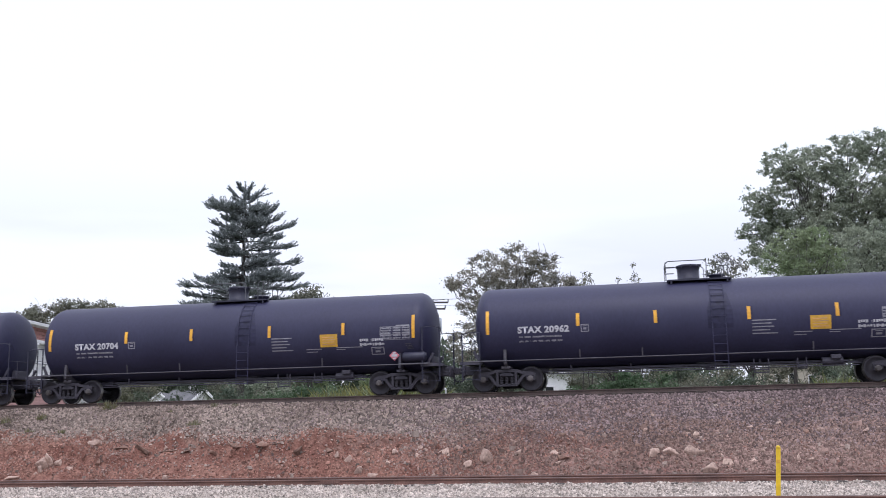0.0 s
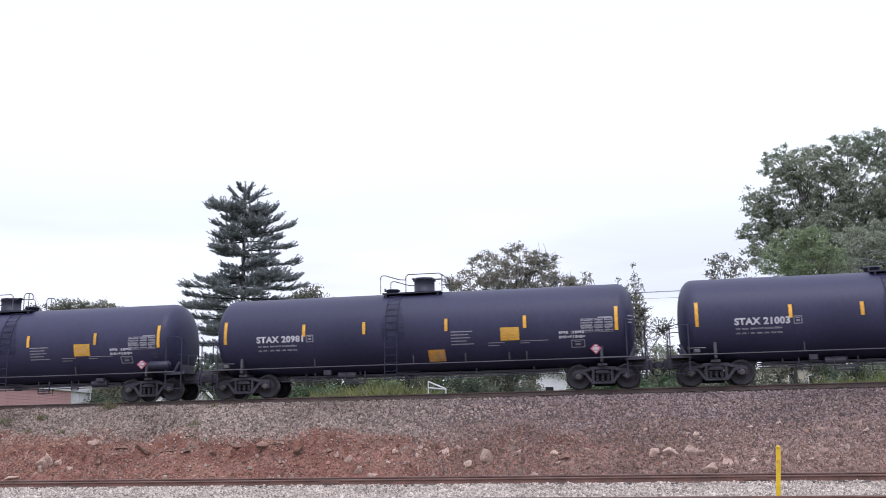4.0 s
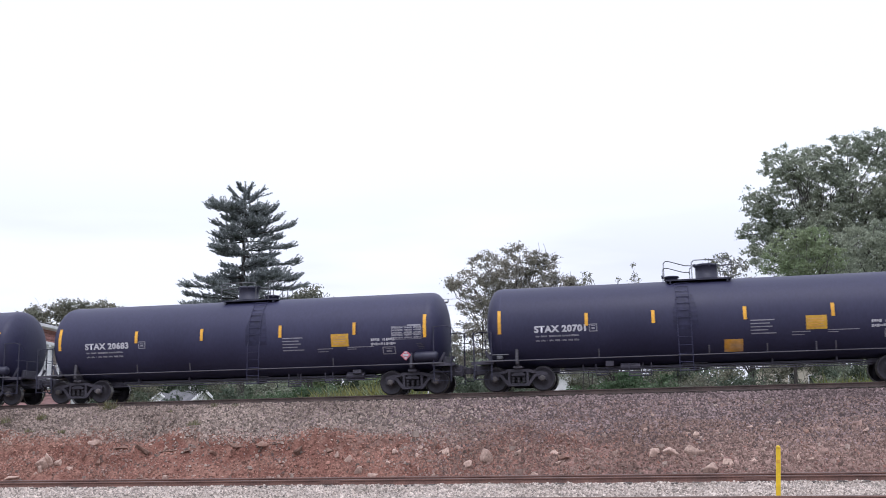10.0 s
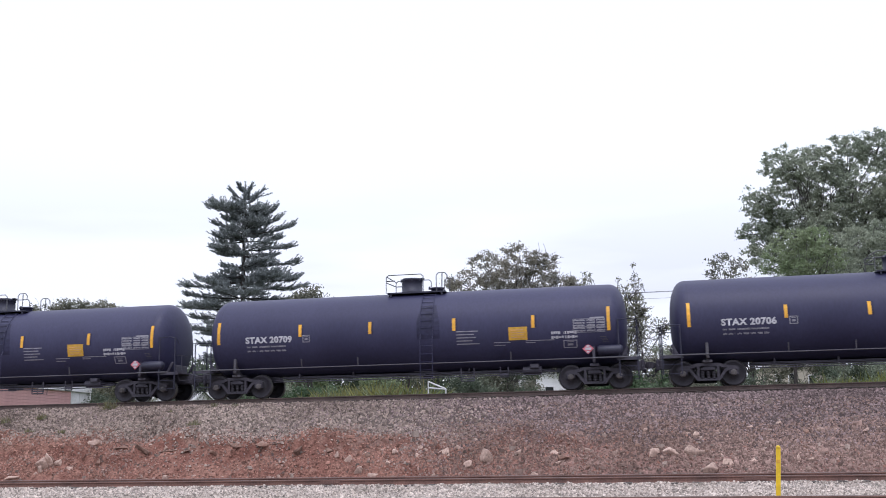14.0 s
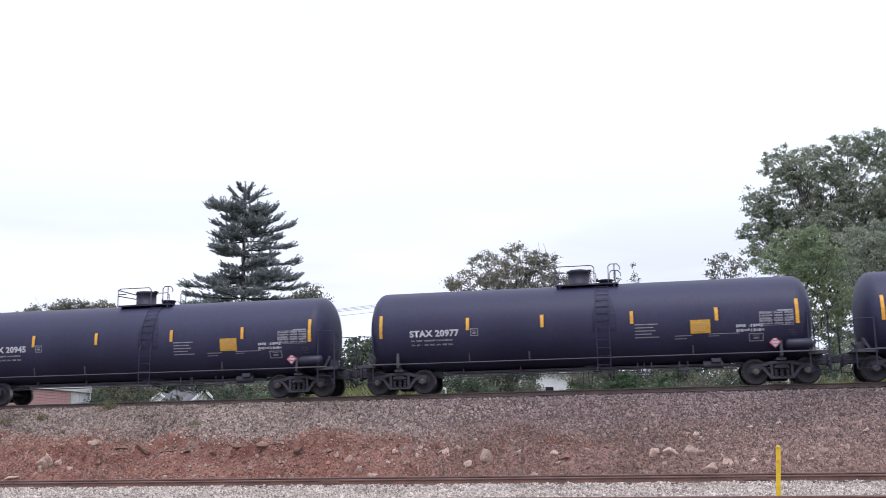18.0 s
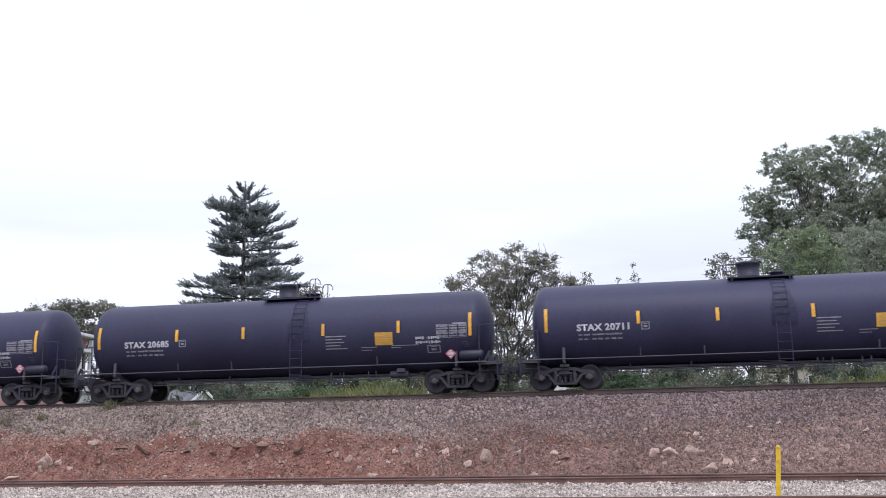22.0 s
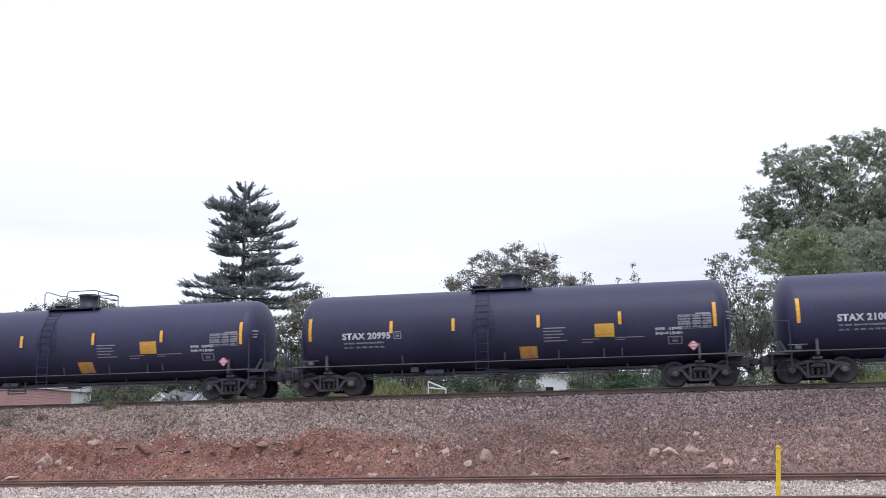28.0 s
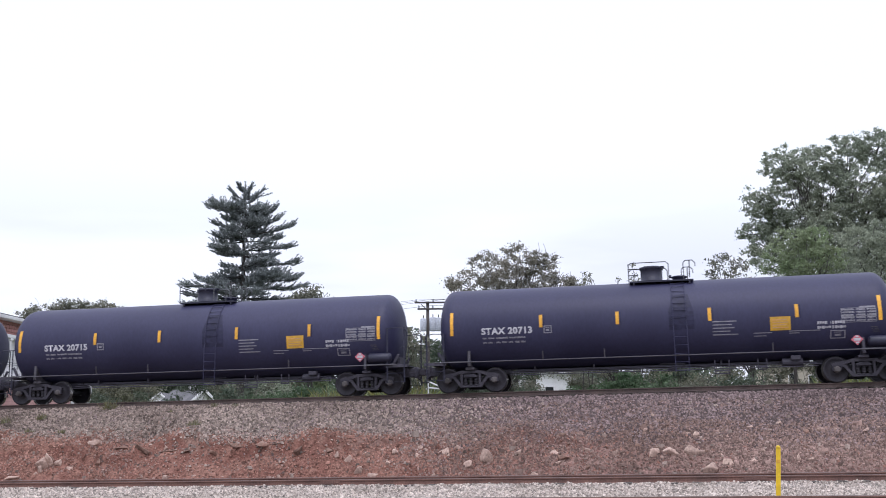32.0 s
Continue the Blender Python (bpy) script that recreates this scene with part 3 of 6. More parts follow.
    for q in (-1, 1):
        box(bm, ((p0 + p1) / 2, q * 0.58, 3.91), (p1 - p0, 0.42, 0.03))
        box(bm, ((p0 + p1) / 2, q * 0.80, 3.915), (p1 - p0, 0.03, 0.055))
        for x in (p0 + 0.15, p1 - 0.15):
            box(bm, (x, q * 0.66, 3.84), (0.05, 0.30, 0.13))
    part("top_platform", bm, "dome", car, "dark grated walkway on the tank top")
    d = k["dome"]
    bm = turned(bmesh.new(), [(3.86, 0.40), (3.98, 0.40), (3.99, 0.44), (4.03, 0.44), (4.04, 0.405), (4.47, 0.405), (4.48, 0.42), (4.54, 0.42), (4.57, 0.38), (4.58, 0)], 28, "z", (d, 0, 0))
    part("dome", bm, "dome", car, "black round valve housing", True)
    bm = bmesh.new()
    for a in range(8):
        t = a * math.pi / 4 + 0.2
        rod(bm, (d + 0.43 * math.cos(t), 0.43 * math.sin(t), 4.44), (d + 0.43 * math.cos(t), 0.43 * math.sin(t), 4.56), 0.022, 6)
    box(bm, (d + math.copysign(0.43, -d), 0, 4.56), (0.12, 0.20, 0.05))
    part("lid_bolt", bm, "dome", car)
    h = k["ladder"] + (0.14 if k["tank"] else -0.31)
    bm = turned(bmesh.new(), [(3.90, 0.25), (4.10, 0.25), (4.11, 0.30), (4.15, 0.30), (4.17, 0.26), (4.19, 0.0)], 20, "z", (h, 0, 0))
    rod(bm, (h - 0.32, 0.05, 4.12), (h - 0.32, 0.05, 4.24), 0.04, 8)
    part("manway_cover", bm, "dome", car, "low round hatch cover", True)
    a, b = k["hoop"]
    for q in (-1, 1):
        bm = bmesh.new()
        c = 0.09
        pipe(bm, [(a, q * 0.80, 3.92), (a, q * 0.80, 4.63 - c), (a + c, q * 0.80, 4.63), (b - c, q * 0.80, 4.63), (b, q * 0.80, 4.63 - c), (b, q * 0.80, 3.92)], 0.018)
        if q < 0:
            end = a if d < 0.0 else b
            pipe(bm, [(end, -0.80, 4.58), (end, 0.80, 4.58)], 0.022)
            pipe(bm, [(end, -0.80, 4.34), (end, 0.80, 4.40)], 0.02)
        pipe(bm, [(a, q * 0.80, 4.40), (a + 0.35, q * 0.80, 4.40)] if d < 0.0 else [(b, q * 0.80, 4.40), (b - 0.35, q * 0.80, 4.40)], 0.02)
        part("guard_rail", bm, "hoop", car, "pale pipe guard rail around the dome")
        a2, b2 = k["small"]
        bm = bmesh.new()
        if not k["tank"]:
            pipe(bm, [(a2, q * 0.82, 3.90), (a2, q * 0.82, 4.56), (a2 + 0.07, q * 0.82, 4.63), (a2 + 0.2, q * 0.82, 4.62), (b2 - 0.25, q * 0.82, 4.44), (b2, q * 0.81, 4.42)], 0.018)
            part("hand_hoop", bm, "hoop", car, "pale bent rail from ladder to guard rail")
            continue
        pipe(bm, [(a2, q * 0.82, 3.90), (a2, q * 0.82, 4.55), (a2 + 0.08, q * 0.82, 4.64), (b2 - 0.10, q * 0.82, 4.64), (b2, q * 0.82, 4.53), (b2, q * 0.84, 4.40)], 0.018)
        pipe(bm, [(b2 - 0.2, q * 0.82, 4.64), (b2 - 0.22, q * 0.82, 4.0)], 0.02)
        part("hand_hoop", bm, "hoop", car, "pale ladder-top hand hoop")
    # markings
    for x in (-7.57, 7.57):
        part("reflector_strip", patch(bmesh.new(), x - 0.06, x + 0.06, 2.09, 2.97), "yellow", car, "tall yellow reflective strip")
    for x in k["stripes"]:
        part("reflector_strip", patch(bmesh.new(), x - 0.06, x + 0.06, 2.29, 2.76), "yellow", car, "short yellow reflective strip")
        part("strip_border", patch(bmesh.new(), x + 0.062, x + 0.13, 2.27, 2.75, 0.006), "stain", car)
    a, b = k["panel"]
    pn = part("notice_panel", patch(bmesh.new(), a, b, 1.86, 2.34), "panel", car, "yellow notice panel with unreadable lines")
    for j in range(4):
        part("print_line", patch(bmesh.new(), a + 0.08, b - 0.08 - 0.05 * (j % 2), 1.94 + j * 0.09, 1.975 + j * 0.09, 0.011, rows=1, thick=0.003), "old_panel", pn)
    if k["low"]:
        a, b = k["low"]
        part("low_panel", patch(bmesh.new(), a, b, 1.20, 1.62, 0.012, thick=0.01), "old_panel", car, "weathered orange panel low on the tank")
    lines = bmesh.new()
    n0 = k["notes"]
    for j, w in enumerate((0.82, 0.66, 0.74, 0.60, 0.86)):
        patch(lines, n0, n0 + w, 2.225 - j * 0.115, 2.265 - j * 0.115, rows=1)
    part("stencil_block", lines, "faint", car, "grey stencilled lines")
    lines = bmesh.new()
    for j, (a, w) in enumerate(((2.55, 0.62), (2.55, 0.42), (3.75, 1.05), (3.75, 0.35))):
        z = (1.80, 1.70, 1.83, 1.76)[j] - 0.02
        patch(lines, a + n0 - 1.15, a + n0 - 1.15 + w, z, z + 0.028, rows=1)
    part("stencil_block", lines, "faint", car)
    lines = bmesh.new()
    for j in range(2):
        for a, w in ((0, 0.14), (0.2, 0.22), (0.50, 0.44), (0.98, 0.60)):
            small_print(lines, k["text"] + 0.05 + a, w, 1.93 - j * 0.16, 0.065, 31 + j)
    part("stencil_block", lines, "faint", car, "two rows of small stencilled bars")
    lines = bmesh.new()
    for j in range(2):
        for a, w in ((5.47, 0.46), (5.97, 0.05), (6.06, 0.36)):
            small_print(lines, a, w, 2.02 - j * 0.16, 0.10, 41 + j)
    part("stencil_block", lines, "white", car, "two rows of white stencilled bars")
    lines = bmesh.new()
    for j in range(5):
        for a, w in ((6.30, 0.42), (6.78, 0.30), (7.14, 0.28)):
            small_print(lines, a, w, 2.46 - j * 0.095, 0.062, 51 + j)
    patch(lines, 6.9, 7.42, 2.55, 2.60, rows=1)
    for z in (2.535, 2.245, 2.045):
        patch(lines, 6.28, 7.44, z, z + 0.014, rows=1)
    for x in (6.28, 7.43):
        patch(lines, x, x + 0.014, 2.06, 2.53, rows=2)
    part("data_table", lines, "faint", car, "faded stencilled data table")
    for bx, w, z, hh in ((k["box"], 0.29, 2.07, 0.28), (5.90, 0.50, 1.52, 0.28)):
        lines = bmesh.new()
        for x0, x1, z0, z1 in ((0, w, hh - 0.03, hh), (0, w, 0, 0.03), (0, 0.03, 0.03, hh - 0.03), (w - 0.03, w, 0.03, hh - 0.03), (w * 0.3, w * 0.7, hh * 0.3, hh * 0.55), (w * 0.25, w * 0.75, hh * 0.72, hh * 0.8)):
            patch(lines, bx + x0, bx + x1, z + z0, z + z1, rows=1)
        part("stencil_box", lines, "faint", car, "small stencilled box")
    bm = bmesh.new()
    rod(bm, on_tank(6.78, 1.46, 0.10), on_tank(6.78, 1.46, 0.06), 0.20, 4)
    pl = part("placard", bm, "placard", car, "red diamond placard with a white middle")
    bm = bmesh.new()
    c = on_tank(6.78, 1.46, 0.108)
    box(bm, c, (0.22, 0.006, 0.09))
    box(bm, c + Vector((0, 0, 0.10)), (0.10, 0.006, 0.06))
    box(bm, c - Vector((0, 0, 0.11)), (0.10, 0.006, 0.06))
    part("placard_bar", bm, "white", pl)
    bm = bmesh.new()
    for j in range(0 if k["tank"] else 3):
        box(bm, (8.02, -1.28, 2.62 - j * 0.12), (0.34 - 0.05 * j, 0.012, 0.05), Matrix.Rotation(0.62, 4, "Z"))
    if k["tank"]:
        for j in range(4):
            small_print(bm, 7.24 + 0.03 * j, 0.22, 1.86 - j * 0.06, 0.03, 71 + j)
    part("end_stencil", bm, "faint" if not k["tank"] else "bracket", car)
    # air brake gear
    side = 1 if k["tank"] else -1
    bm = bmesh.new()
    if k["tank"]:
        turned(bm, [(7.10, 0), (7.13, 0.14), (7.20, 0.19), (7.95, 0.19), (8.02, 0.14), (8.05, 0)], 18, "x", (0, -1.40, 1.38))
        part("air_reservoir", bm, "dome", car, "dark round-ended air reservoir", True)
    else:
        box(bm, (-7.62, -1.25, 1.24), (0.24, 0.2, 0.16), bevel=0.04)
        rod(bm, (-7.95, -1.28, 1.35), (-7.3, -1.28, 1.35), 0.025, 8)
        part("brake_valve", bm, "hoop", car, "pale brake valve and pipes")
    for s, x, w in ((side, 7.55, 1.15), (-side, 7.42, 0.95)):
        part("reservoir_shelf", box(bmesh.new(), (s * x, -1.46, 1.12), (w, 0.10, 0.045)), "hoop", car)
    bm = bmesh.new()
    rod(bm, (-5.4, 0.35, 0.82), (5.4, 0.35, 0.82), 0.03, 6)
    for py, pz in ((-0.55, 0.76), (-0.75, 0.69), (-0.9, 0.61)):
        rod(bm, (-5.5, py, pz), (5.5, py, pz), 0.018, 6)
    # added flat box that carries the dark band below the tank further down
    box(bm, (0, -0.1, 0.80), (10.6, 0.5, 0.08))
    for x in (-4.6, -2.4, 2.2, 4.4):
        box(bm, (x, -0.05, 0.86), (0.05, 0.9, 0.16))
    part("brake_pipe", bm, "steel", car)
    bm = bmesh.new()
    o = k["ladder"] * 0.6
    turned(bm, [(0.62, 0), (0.62, 0.16), (0.80, 0.19), (0.98, 0.24)], 16, "z", (o, 0, 0))
    box(bm, (o, 0, 0.90), (0.9, 0.7, 0.08))
    rod(bm, (o, -0.75, 0.72), (o, 0.75, 0.72), 0.03, 6)
    part("bottom_outlet", bm, "steel", car)
    bm = bmesh.new()
    if k["tank"]:
        rod(bm, (4.3, -0.7, 0.78), (5.0, -0.7, 0.78), 0.14, 12)
        box(bm, (4.75, -0.85, 0.92), (0.34, 0.22, 0.16), bevel=0.02)
        rod(bm, (5.0, -0.7, 0.78), (5.9, -0.5, 0.66), 0.025, 6)
    else:
        rod(bm, (-3.2, -0.7, 0.80), (-2.5, -0.7, 0.80), 0.13, 12)
        box(bm, (-3.6, -0.85, 0.92), (0.3, 0.2, 0.2), bevel=0.02)
    part("brake_cylinder", bm, "steel", car)
    # hangers of the brake rigging below the tank
    for x0, x1, z in ((1.95, 2.45, 0.44), (3.45, 3.75, 0.55)) if k["tank"] else ((-2.9, -2.1, 0.46), (-4.1, -3.7, 0.52)):
        bm = pipe(bmesh.new(), [(x0, -0.85, 0.92), (x0, -0.85, z), (x1, -0.85, z), (x1, -0.85, 0.92)], 0.024)
        box(bm, ((x0 + x1) / 2, -0.85, z + 0.10), (x1 - x0, 0.10, 0.05))
        part("brake_hanger", bm, "steel", car)
    # mark, given letters car by car
    mark = new("reporting_mark", bpy.data.meshes.new("reporting_mark"))
    mark.parent = car
    for o in car.children:
        if o.name.split(".")[0] in ("stencil_block", "data_table", "lid_bolt", "spill_stain", "end_stencil", "stencil_box"):
            tagged(o, kind="stuff")
    return car


ORDER = [("L", "20715"), ("L", "20704"), ("L", "20962"), ("L", "20970"), ("L", "20935"), ("S", "20981"), ("S", "21003"), ("L", "20712"), ("L", "20679"), ("L", "20666"),
         ("L", "20683"), ("S", "20701"), ("S", "20690"), ("L", "20720"), ("L", "20709"), ("L", "20706"), ("S", "20994"), ("L", "20945"), ("L", "20977"),
         ("L", "20966"), ("L", "20716"), ("L", "20685"), ("L", "20711"), ("S", "20982"), ("S", "20978"), ("L", "20986"), ("S", "20983"), ("S", "20995"),
         ("S", "21007"), ("L", "20714"), ("L", "20715"), ("L", "20713")]
START_X = -15.966


def travelled(t):
    return 16.0536 * t + 0.00905 * t * t


CARS, WHEELSETS = [], []


def car_pose(i, t):
    x = START_X + i * PITCH_LEN - travelled(t)
    return pose(x, MAIN_Y, MAIN_Z + MAIN_GRADE * x, 0, -math.degrees(math.atan(MAIN_GRADE)), 0)


def build_train():
    global truck_sets
    masters = {}
    for n, (kind, number) in enumerate(ORDER):
        i = n - 1
        k = LONG if kind == "L" else SHORT
        if kind not in masters:
            truck_sets = []
            car = build_car(k, "black tank car with yellow reflector strips and white lettering" if kind == "L"
                            else "black tank car with an extra orange panel low on its side")
            masters[kind] = car
        else:
            car = copy_thing(masters[kind], Matrix())
        mark = next(c for c in car.children if c.name.startswith("reporting_mark"))
        if n == 0:
            mark.data = lettering("STAX", k["text"], 0.72, 2.085, 0.262)
        else:
            mark.data = lettering("STAX " + number, k["text"], 1.90, 2.085, 0.262)
        car.matrix_world = car_pose(i, 0.0)
        CARS.append((i, car))
        trucks = [c for c in car.children if c.name.startswith("truck")]
        for tr in trucks:
            sets = sorted((c for c in tr.children if c.name.startswith("wheelset")), key=lambda o: o.location.x)
            WHEELSETS.append(sets)


build_train()


# ---- plants ----
M["leaf_mid"] = leaf_material("dull_green_leaves", (0.18, 0.185, 0.140), (0.24, 0.23, 0.180))
M["leaf_dull"] = leaf_material("dull_olive_leaves", (0.225, 0.215, 0.172), (0.29, 0.27, 0.22))
M["leaf_big"] = leaf_material("dark_green_leaves", (0.285, 0.320, 0.245), (0.35, 0.375, 0.29))
M["leaf_fresh"] = leaf_material("fresh_green_leaves", (0.215, 0.275, 0.150), (0.27, 0.31, 0.185))
M["leaf_dark"] = leaf_material("deep_green_leaves", (0.090, 0.118, 0.084), (0.13, 0.15, 0.105))
M["leaf_pale"] = leaf_material("pale_silvery_leaves", (0.19, 0.195, 0.13), (0.28, 0.27, 0.20))
M["leaf_weed"] = leaf_material("yellow_green_weeds", (0.21, 0.235, 0.065), (0.29, 0.275, 0.105))
M["needle"] = leaf_material("blue_green_needles", (0.24, 0.265, 0.27), (0.31, 0.335, 0.335), glow=0.35)
M["leaf_bush"] = leaf_material("leafy_bush_green", (0.078, 0.125, 0.068), (0.135, 0.182, 0.100))
M["dry"] = leaf_material("dry_grass", (0.22, 0.19, 0.10), (0.16, 0.17, 0.07))


def fast_mesh(name, verts, faces, mats, parent=None, index=None, smooth=False):
    """A mesh from numpy arrays: verts (n, 3), faces (m, 3 or 4)."""
    me = bpy.data.meshes.new(name)
    k = faces.shape[1]
    me.vertices.add(len(verts))
    me.vertices.foreach_set("co", np.asarray(verts, np.float32).ravel())
    me.loops.add(len(faces) * k)
    me.loops.foreach_set("vertex_index", np.asarray(faces, np.int32).ravel())
    me.polygons.add(len(faces))
    me.polygons.foreach_set("loop_start", np.arange(0, len(faces) * k, k, dtype=np.int32))
    for mm in mats:
        me.materials.append(M[mm] if isinstance(mm, str) else mm)
    if index is not None:
        me.polygons.foreach_set("material_index", np.asarray(index, np.int32))
    me.polygons.foreach_set("use_smooth", np.full(len(faces), smooth))
    me.update(calc_edges=True)
    ob = new(name, me)
    if parent:
        ob.parent = parent
    return ob


def unit(v):
    return v / np.maximum(np.linalg.norm(v, axis=-1, keepdims=True), 1e-9)


def leaf_quads(rng, c, size, long=1.5, droop=0.0):
    """A folded leaf at each centre, turned at random."""
    n = len(c)
    a = unit(rng.normal(size=(n, 3)) + np.array([0, 0, -droop]))
    b = unit(np.cross(a, rng.normal(size=(n, 3))))
    up = np.cross(a, b)
    s = (size * rng.uniform(0.55, 1.35, n))[:, None]
    v = np.stack([c - a * s * 0.6 * long, c + a * s * 0.3 + b * s * 0.55, c + a * s * 0.3 - b * s * 0.55 + up * s * 0.1], 1)
    return v.reshape(-1, 3), np.arange(n * 3).reshape(n, 3)


def tube(path, radii, seg=5):
    path, radii = np.asarray(path, float), np.asarray(radii, float)
    d = unit(np.gradient(path, axis=0))
    ref = np.array([0.31, 0.87, 0.38])
    s = unit(np.cross(d, ref))
    t = np.cross(d, s)
    ang = np.arange(seg) * 2 * math.pi / seg
    v = path[:, None] + radii[:, None, None] * (np.cos(ang)[None, :, None] * s[:, None] + np.sin(ang)[None, :, None] * t[:, None])
    i = np.arange(len(path) - 1)[:, None] * seg
    j = np.arange(seg)[None]
    f = np.stack([i + j, i + (j + 1) % seg, i + seg + (j + 1) % seg, i + seg + j], -1).reshape(-1, 4)
    return v.reshape(-1, 3), f


class Limbs:
    """Gathers tubes into one mesh."""

    def __init__(self):
        self.v, self.f, self.n = [], [], 0

    def add(self, path, radii, seg=5):
        v, f = tube(path, radii, seg)
        self.v.append(v)
        self.f.append(f + self.n)
        self.n += len(v)

    def bend(self, rng, a, b, r0, r1, steps=6, sag=0.0, jitter=0.06, seg=5):
        t = np.linspace(0, 1, steps)[:, None]
        a, b = np.asarray(a, float), np.asarray(b, float)
        ln = np.linalg.norm(b - a)
        p = a + (b - a) * t + np.array([0, 0, 1.0]) * (sag * ln * np.sin(t * math.pi))
        p[1:-1] += rng.normal(size=(steps - 2, 3)) * jitter * ln * 0.5
        self.add(p, r0 + (r1 - r0) * t[:, 0], seg)
        return p

    def make(self, name, mat, parent):
        return fast_mesh(name, np.concatenate(self.v), np.concatenate(self.f), [mat], parent, smooth=True)


def build_tree(name, label, at, az, base, lobes, leaf, size, trunk_r=0.22, clumps=34, per=24, spread=0.34, deep=0.8, seed=1, twigs=5, lean=0.0, bare=0.0, bare_from=-99.0, category="tree"):
    """A tree: tapered trunk with limbs, and a crown of leaf clumps gathered in uneven masses (across, up, radius)."""
    rng = np.random.default_rng(seed)
    root = tagged(new(name), label, category)
    root.matrix_world = pose(at[0], at[1], base, 0, 0, az)
    top = max(z + r for _, z, r in lobes)
    low = min(z - r for _, z, r in lobes)
    fork = max(0.28 * top, min(low, 0.5 * top))
    lim = Limbs()
    head = np.array([lean * 0.5, 0.0, fork])
    trunk = lim.bend(rng, (lean * 0.2 - 0.0, 0, -0.4), head, trunk_r, trunk_r * 0.72, 7, 0, 0.02, 8)
    crown_v, crown_f, nv = [], [], 0
    for u, z, r in lobes:
        w = rng.uniform(-1, 1) * deep * 1.6
        c = np.array([u, w, z])
        start = trunk[-1] + np.array([0, 0, rng.uniform(-0.25, 0.0) * fork])
        path = lim.bend(rng, start, c, trunk_r * 0.34, trunk_r * 0.09, 8, 0.08, 0.09)
        n = max(6, int(clumps * (r / 1.5) ** 1.7))
        d = unit(rng.normal(size=(n, 3)))
        pts = c + d * (r * (0.35 + 0.65 * rng.random((n, 1)) ** 0.6)) * np.array([1, deep, 0.92])
        for p in pts[:max(twigs, n // 6)]:
            s = path[rng.integers(3, len(path))]
            lim.bend(rng, s, p, trunk_r * 0.09 + 0.008, 0.008, 5, 0.05, 0.06, 4)
        if bare and u > bare_from:
            for p in c + unit(rng.normal(size=(int(14 * bare), 3)) * np.array([1, 1, 0.6]) + np.array([0, 0, 0.7])) * r * rng.uniform(0.9, 1.5, (int(14 * bare), 1)):
                lim.bend(rng, c + rng.normal(size=3) * 0.2 * r, p, 0.02, 0.006, 5, 0.04, 0.08, 4)
        m = rng.poisson(per * 1.15, n) + 3
        cen = np.repeat(pts, m, 0)
        rad = np.repeat(spread * 0.92 * rng.uniform(0.6, 1.35, n), m)[:, None]
        cen = cen + rng.normal(size=cen.shape) * rad * np.array([1, 1, 0.62])
        v, f = leaf_quads(rng, cen, size * 1.0)
        crown_v.append(v)
        crown_f.append(f + nv)
        nv += len(v)
    lim.make("trunk", "bark", root)
    fast_mesh("crown", np.concatenate(crown_v), np.concatenate(crown_f), [leaf], root)
    return root


